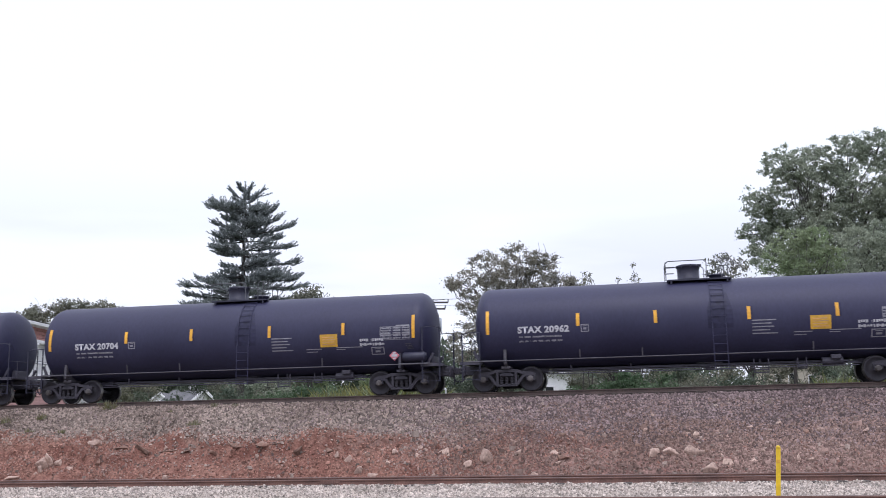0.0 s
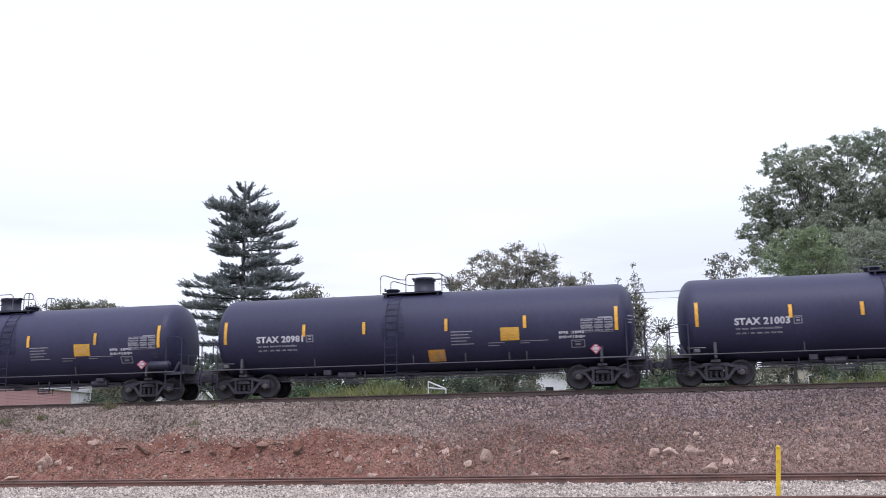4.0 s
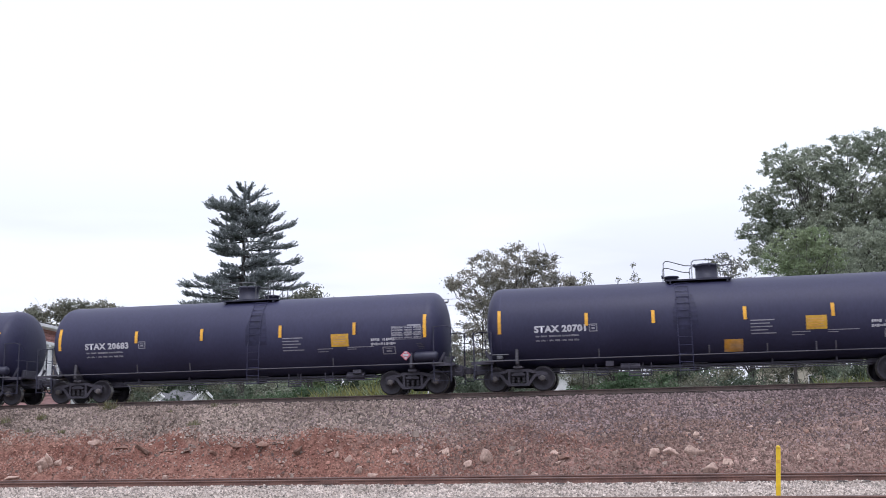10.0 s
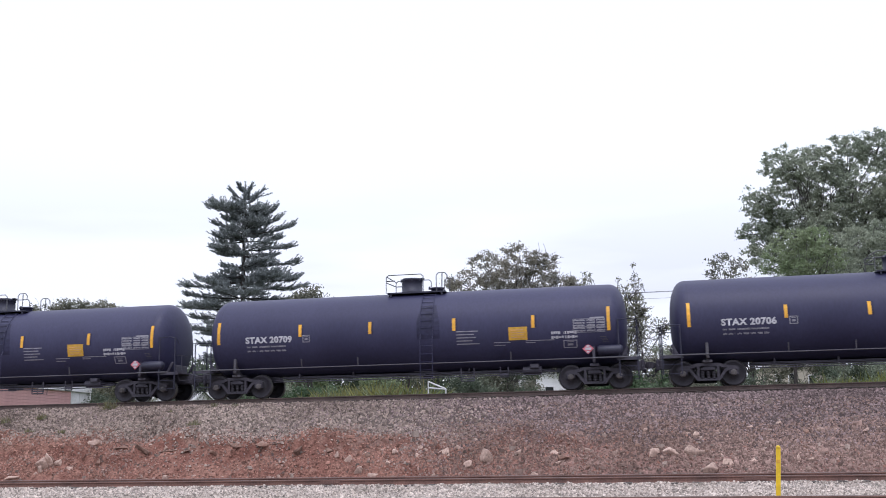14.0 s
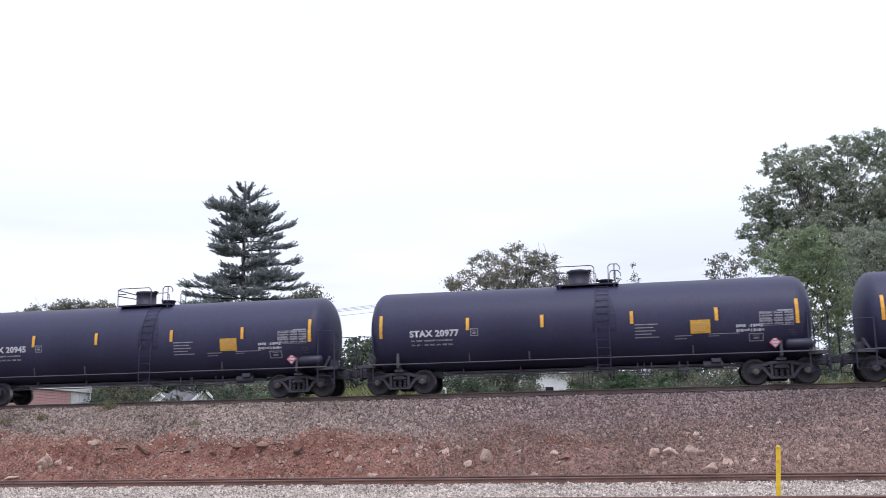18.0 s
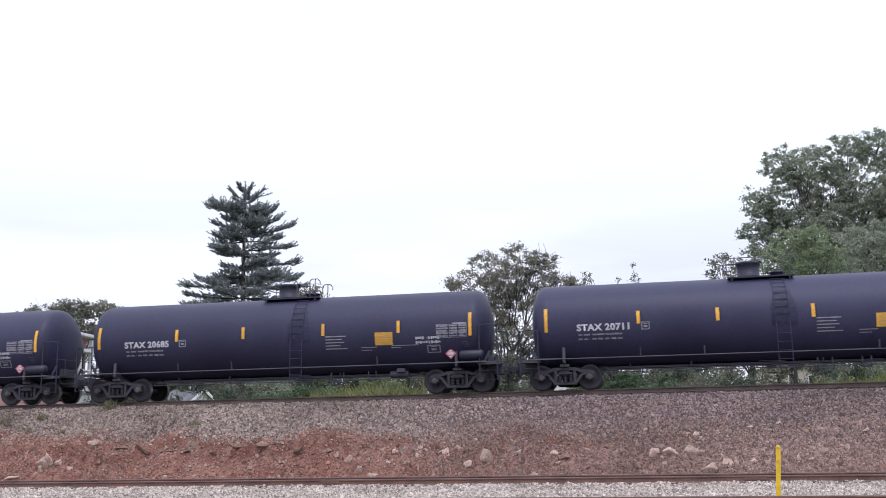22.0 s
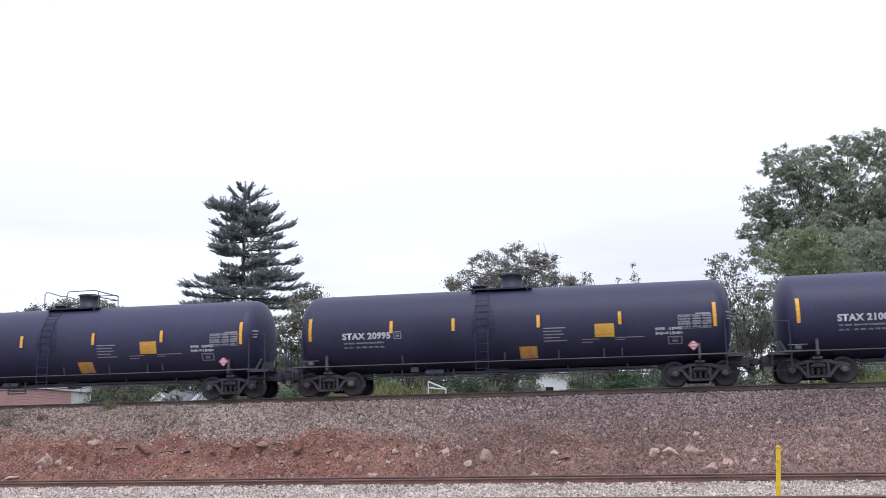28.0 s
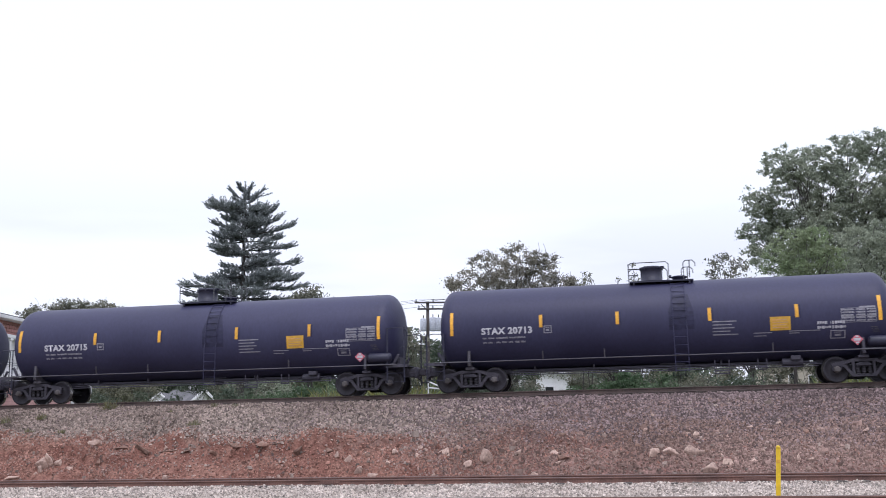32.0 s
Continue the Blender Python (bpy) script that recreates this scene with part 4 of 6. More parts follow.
def build_pine(at, az, base, height):
    """A pine with flat pads of needles in tiers; each tier is (drop of its root, reach and tip's drop to either side)."""
    rng = np.random.default_rng(11)
    root = tagged(new("pine_tree"), "tall dark blue-green pine with layered uneven branches", "tree")
    root.matrix_world = pose(at[0], at[1], base, 0, 0, az)
    lim = Limbs()
    t = np.linspace(0, 1, 14)
    lim.add(np.stack([0.1 * np.sin(t * 3) * (1 - t), 0 * t, -0.4 + t * (height + 0.3)], 1), 0.30 * (1 - t) ** 0.8 + 0.025, 8)
    tiers = [(0.8, 0.6, 0.2, 0.5, 0.25), (1.35, 1.2, 0.55, 1.3, 0.6), (1.75, 0.9, 1.3, 0.9, 1.2), (2.35, 2.9, 2.05, 1.0, 1.9), (2.6, 2.4, 1.75, 1.6, 2.1), (3.2, 1.5, 3.0, 2.4, 1.9),
             (3.6, 2.0, 3.2, 2.9, 2.75), (4.0, 1.5, 3.9, 3.5, 3.1), (4.5, 2.0, 4.1, 2.6, 4.1), (5.3, 2.3, 5.1, 3.7, 4.9), (5.7, 1.9, 5.3, 2.6, 5.6), (6.5, 1.3, 6.5, 3.9, 6.2), (7.2, 1.5, 7.2, 4.2, 7.1),
             (7.6, 3.2, 7.4, 3.6, 7.5), (8.2, 3.9, 8.0, 4.4, 8.0), (8.8, 4.1, 8.6, 4.4, 8.8)]
    tiers += [(z, 5.8 - 0.21 * z - 0.3 * (z > 12), z, 5.9 - 0.21 * z, z) for z in (9.6, 10.4, 11.3, 12.3, 13.4)]
    V, F, nv = [], [], 0

    def needles(c, lead, low, high, w0):
        nonlocal nv
        d = unit(rng.normal(size=c.shape) * np.array([1, 1, 0.8]) + lead)
        ln = rng.uniform(low, high, len(c))[:, None]
        w = unit(np.cross(d, rng.normal(size=c.shape))) * w0
        v = np.stack([c - w, c + w, c + d * ln], 1).reshape(-1, 3)
        V.append(v)
        F.append(np.arange(len(v)).reshape(-1, 3) + nv)
        nv += len(v)

    for drop, left, ltip, right, rtip in tiers:
        angles = [rng.uniform(-0.25, 0.25), math.pi + rng.uniform(-0.25, 0.25)] + [rng.uniform(0.6, 2.54) + math.pi * (j % 2) for j in range(5 if drop > 7 else 4 if drop > 2 else 2)]
        for j, a in enumerate(angles):
            ca, sa = math.cos(a), math.sin(a)
            side, tip = (right, rtip) if ca > 0 else (left, ltip)
            full = side * abs(ca) + (left + right) / 2 * abs(sa)
            ln = max(0.4, full - 0.3) * (1.0 if j < 2 else rng.uniform(0.55, 0.95))
            up = (drop - tip) * (1.0 if j < 2 else rng.uniform(0.2, 0.9))
            n = 8
            s = np.linspace(0, 1, n)
            root_z = height - drop + rng.uniform(-0.08, 0.08)
            p = np.stack([ca * ln * s, sa * ln * s, root_z + up * s ** 1.5 - 0.05 * ln * s * (1 - s) + rng.normal(size=n) * 0.02], 1)
            lim.add(p, 0.05 * (1 - s) * min(1, ln / 2.5) + 0.012, 4)
            # short shoots bend outwards and up along the outer branch, each clothed in needles
            across = np.array([-sa, ca, 0])
            out = np.array([ca, sa, 0])
            m = int(7 + ln * 15)
            for q in np.append(rng.random(m) ** 0.7 * 0.80 + 0.20, (0.95, 1.0)):
                b0 = np.array([np.interp(q, s, p[:, i]) for i in range(3)])
                wide = (0.18 + 0.55 * math.sin(min(1.0, 1.12 - 0.6 * q) * 2.2)) * min(1.0, ln / 2.0)
                b0 = b0 + across * wide * rng.normal() * 0.6 + np.array([0, 0, rng.uniform(-0.06, 0.05)])
                reach = rng.uniform(0.28, 0.62) * min(1.0, 0.55 + ln / 4)
                lead = unit(out * rng.uniform(0.35, 0.9) + across * rng.normal() * 0.45 + np.array([0, 0, rng.uniform(0.10, 0.80) if drop < 5 else rng.uniform(-0.05, 0.55)]))
                k = 4 + int(reach * 7)
                f = np.linspace(0.0, 1.0, k)[:, None]
                shoot = b0 + lead * reach * f + np.array([0, 0, 0.16 * reach]) * f * f
                needles(np.repeat(shoot, 15, 0), lead * 0.8 + np.array([0, 0, 0.2]), 0.08, 0.17, 0.016)
    for q in np.linspace(0.0, 1.6, 12):
        needles(np.repeat(np.array([[0.0, 0.0, height - q]]), 34, 0), np.array([0, 0, 0.9]), 0.08, 0.2, 0.014)
    lim.make("trunk", "bark", root)
    fast_mesh("crown", np.concatenate(V), np.concatenate(F), ["needle"], root)


build_pine((-28.78, 69.26), 22.3, 1.21, 18.9)
build_tree("broadleaf_tree", "dull green broadleaf tree with thin bare twigs at its top", (-7.94, 61.49), 7.4, 1.59,
           [(-1.37, 10.1, 1.29), (0.58, 10.24, 1.29), (2.08, 9.96, 1.09), (-2.81, 8.88, 0.95), (-0.7, 8.48, 1.53), (1.41, 8.26, 1.56), (3.0, 8.94, 0.82), (-1.78, 6.9, 1.53), (-2.51, 5.16, 1.36), (-0.06, 5.47, 1.7), (2.94, 6.82, 1.16), (3.05, 4.73, 1.22), (-1.49, 3.41, 1.7), (-3.52, 9.07, 0.54), (3.87, 8.75, 0.54), (2.2, 5.8, 1.2), (3.6, 6.0, 1.0), (2.3, 7.4, 1.1), (3.7, 4.4, 1.2), (1.9, 4.2, 1.3), (4.0, 8.3, 0.7), (4.5, 7.7, 0.6), (0.2, 9.2, 1.2), (-0.4, 7.4, 1.3)],
           "leaf_dull", 0.085, 0.18, 64, 42, 0.165, seed=3, bare=2.2, bare_from=1.3)
build_tree("sapling_thicket", "pale twiggy thicket of upright saplings", (-1.35, 49.98), 1.6, 1.98,
           [(-1.14, 5.63, 0.55), (-1.34, 3.95, 0.88), (0.8, 5.72, 0.77), (0.22, 5.17, 0.66), (0.99, 3.9, 1.15), (1.75, 2.64, 1.15), (2.36, 4.14, 0.66), (-0.42, 2.82, 1.04), (1.45, 5.0, 0.55), (-1.5, 5.9, 0.5), (-1.2, 4.9, 0.8), (-0.4, 4.6, 0.8), (-0.2, 5.8, 0.5), (0.5, 4.7, 0.8), (-1.9, 4.6, 0.6), (0.1, 3.6, 0.9)],
           "leaf_pale", 0.08, 0.07, 60, 15, 0.18, seed=4, bare=1.5, category="shrub")
for _j, (_x, _z) in enumerate(((-2.85, 6.7), (-2.62, 7.4), (-2.38, 7.2), (-0.95, 6.9), (-0.6, 6.4), (-0.2, 7.5), (0.05, 6.9))):
    build_tree("sapling", "thin upright sapling with small pale leaves", (_x, 50.2), 1.6, 1.95,
               [(0.04 * math.sin(k * 1.7), _z - 0.32 * k, 0.10 + 0.035 * k) for k in range(9)], "leaf_pale", 0.05, 0.03, 300, 5, 0.06, seed=80 + _j, twigs=2)
build_tree("slender_tree", "slender leaning tree with sparse dark twigs", (5.54, 51.70), -6.1, 1.99,
           [(-1.38, 7.94, 0.51), (-0.73, 7.32, 0.57), (-1.89, 7.24, 0.37), (-0.25, 6.15, 0.8), (-1.24, 5.62, 0.57), (0.65, 5.53, 0.68), (-1.05, 6.47, 0.46), (0.01, 3.87, 0.74), (-0.71, 3.05, 0.68), (0.2, 4.9, 0.8), (-0.9, 4.4, 0.8), (0.9, 4.4, 0.8), (0.9, 6.4, 0.6)],
           "leaf_mid", 0.09, 0.10, 72, 24, 0.17, seed=5, bare=0.3, lean=-0.5, twigs=2)
build_tree("broadleaf_tree", "tall spreading dark green broadleaf tree", (14.21, 76.69), -10.5, 1.41,
           [(-3.1, 19.58, 1.71), (-0.86, 19.91, 1.54), (1.55, 20.38, 1.71), (3.67, 20.27, 1.8), (-5.01, 17.25, 1.45), (-2.65, 17.11, 2.14), (0.14, 17.28, 2.31), (2.84, 17.02, 2.39), (-5.38, 14.73, 1.37), (-3.26, 14.13, 1.97), (-0.52, 13.48, 2.31), (2.54, 13.25, 2.48), (5.79, 16.31, 3.25), (6.05, 19.44, 2.39), (-5.37, 12.78, 1.03), (-2.15, 18.6, 1.37), (0.64, 18.74, 1.2), (-1.5, 15.5, 1.7), (1.2, 15.2, 1.8), (3.9, 15.0, 1.9), (0.2, 11.9, 2.1), (2.6, 11.3, 2.1), (-2.6, 12.0, 1.5), (-3.9, 15.7, 1.2), (4.9, 12.6, 1.9), (-1.7, 13.0, 1.4)],
           "leaf_big", 0.118, 0.25, 64, 38, 0.165, seed=6, deep=0.9)
build_tree("broadleaf_tree", "bushy bright green tree in front of a larger one", (8.20, 57.42), -8.1, 1.85,
           [(0.24, 9.44, 1.27), (1.44, 9.84, 0.95), (-0.71, 8.71, 0.83), (1.63, 8.4, 1.33), (0.65, 6.89, 1.65), (2.36, 6.49, 1.53), (1.08, 4.7, 1.75), (-0.17, 7.88, 0.95)],
           "leaf_fresh", 0.095, 0.13, 66, 30, 0.155, seed=7)
build_tree("broadleaf_tree", "dense grey-green tree beside the track", (12.05, 58.78), -11.6, 1.85,
           [(0.23, 9.84, 1.12), (1.55, 9.99, 1.25), (-0.25, 8.26, 1.32), (1.26, 8.16, 1.51), (0.54, 6.31, 1.97), (-0.77, 4.48, 1.97), (1.19, 3.78, 1.97), (3.13, 6.78, 1.97), (3.37, 9.58, 1.45)],
           "leaf_big", 0.095, 0.14, 66, 30, 0.155, seed=8)
build_tree("broadleaf_tree", "small dark tree with clustered leaves", (-18.67, 54.91), 18.8, 1.68,
           [(-0.02, 7.79, 0.6), (-0.75, 7.39, 0.48), (0.45, 7.07, 0.7), (-0.25, 6.08, 1.02), (-1.2, 5.1, 1.02), (0.42, 4.46, 1.14), (-0.53, 3.49, 1.27)],
           "leaf_mid", 0.12, 0.12, 60, 34, 0.22, seed=9, bare=0.5)
build_tree("broadleaf_tree", "distant dark green tree behind the brick house", (-60.03, 98.09), 31.5, 0.47,
           [(-3.5, 13.82, 1.39), (-1.26, 14.26, 1.39), (1.04, 14.33, 1.13), (3.2, 14.28, 1.26), (4.73, 13.08, 1.76), (5.58, 11.24, 1.89), (-4.53, 12.22, 1.89), (-0.03, 12.64, 1.89), (2.94, 11.18, 2.39), (6.11, 8.77, 2.14)],
           "leaf_mid", 0.16, 0.3, 60, 30, 0.28, seed=10, bare=0.6)
build_tree("broadleaf_tree", "low green tree beside the utility pole", (-15.05, 64.26), 13.2, 1.46,
           [(-0.24, 6.33, 0.8), (0.5, 5.66, 0.98), (-0.8, 5.11, 1.09), (0.24, 4.18, 1.37), (-1.54, 4.19, 0.98)],
           "leaf_mid", 0.12, 0.12, 46, 22, 0.24, seed=12)

build_tree("broadleaf_tree", "low pale olive tree on thin stems behind the slender tree", (5.6, 53.5), -6.0, 1.95,
           [(-1.0, 4.5, 0.8), (0.3, 4.9, 0.85), (1.2, 4.3, 0.8), (-0.4, 3.7, 0.7), (0.8, 3.6, 0.7), (-1.5, 3.6, 0.6), (-0.7, 5.4, 0.6)],
           "leaf_pale", 0.075, 0.09, 70, 34, 0.24, seed=13)


build_tree("broadleaf_tree", "broad dark tree behind the white cottages", (-75.5, 150.0), 27.0, -0.2,
           [(-8.1, 6.6, 3.0), (-3.3, 8.0, 3.2), (2.1, 8.4, 3.2), (7.2, 7.2, 3.0), (0.3, 4.6, 3.4), (-6.3, 3.6, 3.0), (6.3, 3.8, 3.0), (-0.9, 10.4, 2.2), (5.0, 10.2, 2.0)],
           "leaf_dark", 0.24, 0.34, 44, 34, 0.4, seed=14)
build_tree("broadleaf_tree", "pale olive tree with thin stems before the beige house", (7.5, 65.5), -6.6, 1.5,
           [(-1.9, 3.2, 0.9), (-1.3, 4.9, 0.8), (-0.3, 5.4, 0.9), (0.8, 5.5, 0.8), (0.2, 6.6, 0.7), (1.7, 5.7, 0.6), (-1.0, 6.2, 0.7)],
           "leaf_pale", 0.11, 0.1, 56, 24, 0.26, seed=15, bare=0.6)


def build_bush(label, at, width, high, leaf, size, seed, tall=False):
    """A shrub: leaf clumps in several low masses on short stems."""
    rng = np.random.default_rng(seed)
    gz = float(ground_z(at[0], at[1]))
    lobes = []
    for j in range(max(3, int(width * 1.6))):
        u = (j + 0.5) / max(3, int(width * 1.6)) * width - width / 2 + rng.uniform(-0.2, 0.2)
        r = rng.uniform(0.42, 0.75)
        lobes.append((u, high * rng.uniform(0.5, 0.95) - r * 0.6, r))
        lobes.append((u + rng.uniform(-0.3, 0.3), high * 0.35, 0.7))
    az = math.degrees(math.atan2(-at[0], at[1]))
    return build_tree("bush", label, at, az, gz, lobes, leaf, size * 0.72, 0.05, 95, 26, 0.2, seed=seed, twigs=4, category="bush")


LOW_BUSHES = [
    ("dark green bush behind the main track", -28.91, 52, 3.0, 2.3, "leaf_dark", 0.1, 21),
    ("dark green bush behind the main track", -21.42, 50, 2.4, 2.0, "leaf_dark", 0.13, 22),
    ("leafy green bush behind the main track", -18.98, 49, 2.8, 2.1, "leaf_bush", 0.13, 23),
    ("leafy green bush behind the main track", -16.51, 48.5, 2.6, 2.0, "leaf_bush", 0.13, 24),
    ("deep green bush behind the main track", -8.28, 48, 2.8, 2.1, "leaf_dark", 0.14, 25),
    ("deep green bush behind the main track", -5.75, 49, 2.0, 1.5, "leaf_dark", 0.14, 26),
    ("light green leafy bush behind the main track", -2.21, 46.5, 2.4, 1.9, "leaf_bush", 0.15, 27),
    ("light green leafy bush behind the main track", -0.04, 46.5, 2.7, 1.9, "leaf_bush", 0.15, 28),
    ("sparse twiggy bush behind the main track", 2.39, 47.5, 2.2, 2.0, "leaf_mid", 0.09, 29),
    ("pale twiggy bush behind the main track", 4.28, 47.5, 1.8, 1.9, "leaf_pale", 0.08, 30),
    ("thick bush under tall trees", 10.3, 54, 3.0, 3.4, "leaf_dark", 0.12, 31),
    ("thick bush under tall trees", 11.77, 54, 4.4, 4.0, "leaf_big", 0.12, 32)]
TALL_BUSHES = [
    ("tall leafy bush below the pine", -25.58, 62, 4.0, 3.6, "leaf_mid", 0.12, 33),
    ("tall leafy bush below the pine", -30.62, 66, 3.6, 4.4, "leaf_dark", 0.12, 34),
    ("tall leafy bush beside the small tree", -22.1, 60, 3.4, 3.6, "leaf_big", 0.12, 35),
    ("tall leafy bush beside the small tree", -17.3, 57, 3.0, 3.2, "leaf_fresh", 0.12, 36),
    ("tall leafy bush beside the pole", -15.49, 58, 2.8, 3.6, "leaf_fresh", 0.12, 37),
    ("tall leafy bush beside the pole", -11.59, 57.5, 3.0, 4.2, "leaf_mid", 0.12, 38),
    ("tall leafy bush beside the pole", -9.33, 56, 2.6, 4.4, "leaf_big", 0.12, 39),
    ("dense leafy bush among saplings", -2.9, 56, 2.4, 3.2, "leaf_mid", 0.12, 40),
    ("dense leafy bush among saplings", 1.42, 54, 3.4, 3.6, "leaf_dark", 0.12, 41),
    ("tall leafy bush among saplings", -1.69, 60, 4.0, 5.0, "leaf_mid", 0.12, 54),
    ("tall leafy bush beside the brick house", -32.76, 60, 3.6, 8.0, "leaf_mid", 0.12, 55),
    ("tall leafy bush behind the thicket", 0.28, 61, 3.6, 5.2, "leaf_big", 0.12, 56)]
FILL_BUSHES = [
    ("tall green bush beyond the track", -23.9, 66, 4.0, 5.6, "leaf_fresh", 0.12, 57),
    ("tall leafy bush below the twiggy tree", -7.5, 57, 3.0, 6.0, "leaf_mid", 0.11, 64),
    ("tall dark bush below the twiggy tree", -6.7, 58, 2.0, 5.4, "leaf_dark", 0.11, 65),
    ("tall leafy bush below tall trees", 9.44, 62, 4.0, 5.6, "leaf_mid", 0.12, 58),
    ("sparse dark bush before the beige house", 4.2, 46.5, 2.0, 2.2, "leaf_dark", 0.1, 63),
    ("pale olive bush beyond the thicket", 2.6, 63, 4.2, 5.0, "leaf_pale", 0.12, 61),
    ("pale olive bush beside the brick house", -30.2, 56, 3.4, 3.6, "leaf_pale", 0.12, 62)]
for label, x, y, w, h, leaf, size, seed in LOW_BUSHES + TALL_BUSHES + FILL_BUSHES:
    build_bush(label, (x, y), w, h, leaf, size, seed)


def build_blades(name, label, area, n, high, mats, seed, lean=0.5, width=0.03, kind="stuff", category="grass", z_low=0.0):
    rng = np.random.default_rng(seed)
    x = rng.uniform(area[0], area[1], n)
    y = rng.uniform(area[2], area[3], n)
    keep = value_noise(x, y, 0.9, seed) > -0.18
    x, y = x[keep], y[keep]
    n = len(x)
    c = np.stack([x, y, ground_z(x, y) - 0.03 + z_low], 1)
    d = unit(rng.normal(size=(n, 3)) * lean * np.array([1, 1, 0.2]) + np.array([0, 0, 1]))
    L = (high * rng.uniform(0.4, 1.1, n) * (0.75 + 0.7 * (value_noise(x, y, 0.6, seed + 1) + 0.3)))[:, None]
    w = unit(np.cross(d, rng.normal(size=(n, 3)))) * width
    mid = c + d * L * 0.6
    tip = c + d * L + np.array([0, 0, -1]) * L * 0.12 + rng.normal(size=(n, 3)) * L * 0.12
    v = np.stack([c - w * 0.5, c + w * 0.5, mid + w, tip, mid - w], 1)
    f1 = np.stack([v[:, 0], v[:, 1], v[:, 2], v[:, 4]], 1).reshape(-1, 3)
    f2 = np.stack([v[:, 4], v[:, 2], v[:, 3], v[:, 3]], 1)
    f2[:, 3] = (v[:, 4] + v[:, 3]) / 2
    f2 = f2.reshape(-1, 3)
    V = np.concatenate([f1, f2])
    F = np.arange(len(V)).reshape(-1, 4)
    ob = fast_mesh(name, V, F, mats, index=np.tile((np.arange(n) % len(mats)), 2))
    return tagged(ob, label, category, kind=kind)


build_blades("tall_weeds", "yellow-green tall weeds behind the main track", (-14.3, -9.7, 42.2, 47.0), 16000, 1.6, ["leaf_weed", "leaf_fresh", "leaf_weed", "dry"], 41, lean=0.85, width=0.032)
build_blades("tall_weeds", "sunlit yellow-green weeds behind the main track", (7.3, 13.5, 42.2, 47.0), 20000, 1.5, ["leaf_weed", "leaf_weed", "leaf_fresh"], 42, lean=0.8, width=0.032)
build_blades("tall_weeds", "rough weeds along the foot of the bushes", (-27.0, -14.4, 42.0, 46.0), 5000, 0.7, ["leaf_mid", "leaf_fresh", "dry"], 43, width=0.035)
build_blades("tall_weeds", "rough weeds along the foot of the bushes", (-9.7, 3.6, 42.0, 45.0), 6000, 0.55, ["leaf_bush", "leaf_fresh", "leaf_dark"], 44, width=0.035)


def build_weed(label, x, y, high, n, mats, seed):
    rng = np.random.default_rng(seed)
    root_z = float(ground_z(x, y))
    d = unit(rng.normal(size=(n, 3)) * np.array([0.5, 0.5, 0.15]) + np.array([0, 0, 0.8]))
    c = rng.normal(size=(n, 3)) * np.array([0.12, 0.10, 0.0]) * high / 0.35
    L = (high * rng.uniform(0.5, 1.1, n))[:, None]
    w = unit(np.cross(d, rng.normal(size=(n, 3)))) * 0.012
    v = np.stack([c - w, c + w, c + d * L + w * 0.5, c + d * L - w * 0.5], 1).reshape(-1, 3)
    ob = fast_mesh("weed", v, np.arange(len(v)).reshape(-1, 4), mats, index=np.arange(n) % len(mats))
    ob.location = (x, y, root_z - 0.02)
    return tagged(ob, label, "weed", "weeds on the bank", "stuff")


for j, (x, y, h, n) in enumerate(((-20.71, 36.7, 0.40, 120), (-16.04, 34.52, 0.32, 150), (-22.91, 35.62, 0.26, 80), (-21.09, 34.1, 0.18, 60), (-16.28, 36.7, 0.22, 60), (-24.44, 35.54, 0.30, 90),
                                  (-15.44, 36.7, 0.18, 50), (-22.18, 33.68, 0.2, 60), (-17.66, 35.74, 0.14, 50))):
    build_weed("small dry green weed on the ballast slope", x, y, h, n, ["dry", "leaf_pale", "dry"], 60 + j)


def build_far_woods():
    rng = np.random.default_rng(71)
    V, F, nv = [], [], 0
    for x in np.arange(-165, 75, 2.3):
        y = 150 + 25 * math.sin(x * 0.05) + rng.uniform(-8, 8)
        top = 11.0 + 4.0 * float(value_noise(x, 0, 0.06, 3)) + rng.uniform(-1.0, 1.4)
        if 12.5 < x < 17.0:
            continue
        m = 1300 if -118 < x < 45 else 300
        h = rng.random(m) ** 0.8
        c = np.stack([x + rng.normal(size=m) * 1.9 * (1.15 - 0.5 * h), y + rng.normal(size=m) * 1.6, top * h + float(ground_z(x, y))], 1)
        v, f = leaf_quads(rng, c, 0.46 if m > 300 else 0.9)
        V.append(v)
        F.append(f + nv)
        nv += len(v)
    ob = fast_mesh("far_woods", np.concatenate(V), np.concatenate(F), ["leaf_dark"])
    tagged(ob, "distant belt of dull green woods", "woods", kind="stuff")


build_far_woods()


# ---- stones ----
M["stone_grey"] = material("crushed_grey_ballast", (0.228, 0.172, 0.168), (0.165, 0.122, 0.119), rough=0.95, fine=25, coarse=0.25, spread=0.15, bump=0, island=0.62, spec=0.2)
M["stone_pale"] = material("pale_dusty_ballast", (0.285, 0.226, 0.194), (0.195, 0.150, 0.128), rough=0.95, fine=25, coarse=0.3, spread=0.15, bump=0, island=0.62, spec=0.2)
M["stone_brown"] = material("brown_bank_gravel", (0.265, 0.182, 0.155), (0.19, 0.126, 0.106), rough=0.95, fine=25, coarse=0.3, spread=0.15, bump=0, island=0.5, spec=0.2)
M["stone_red"] = material("red_earth_clods", (0.212, 0.106, 0.081), (0.288, 0.162, 0.126), rough=0.95, fine=25, coarse=0.6, spread=0.15, bump=0, island=0.5, spec=0.2)
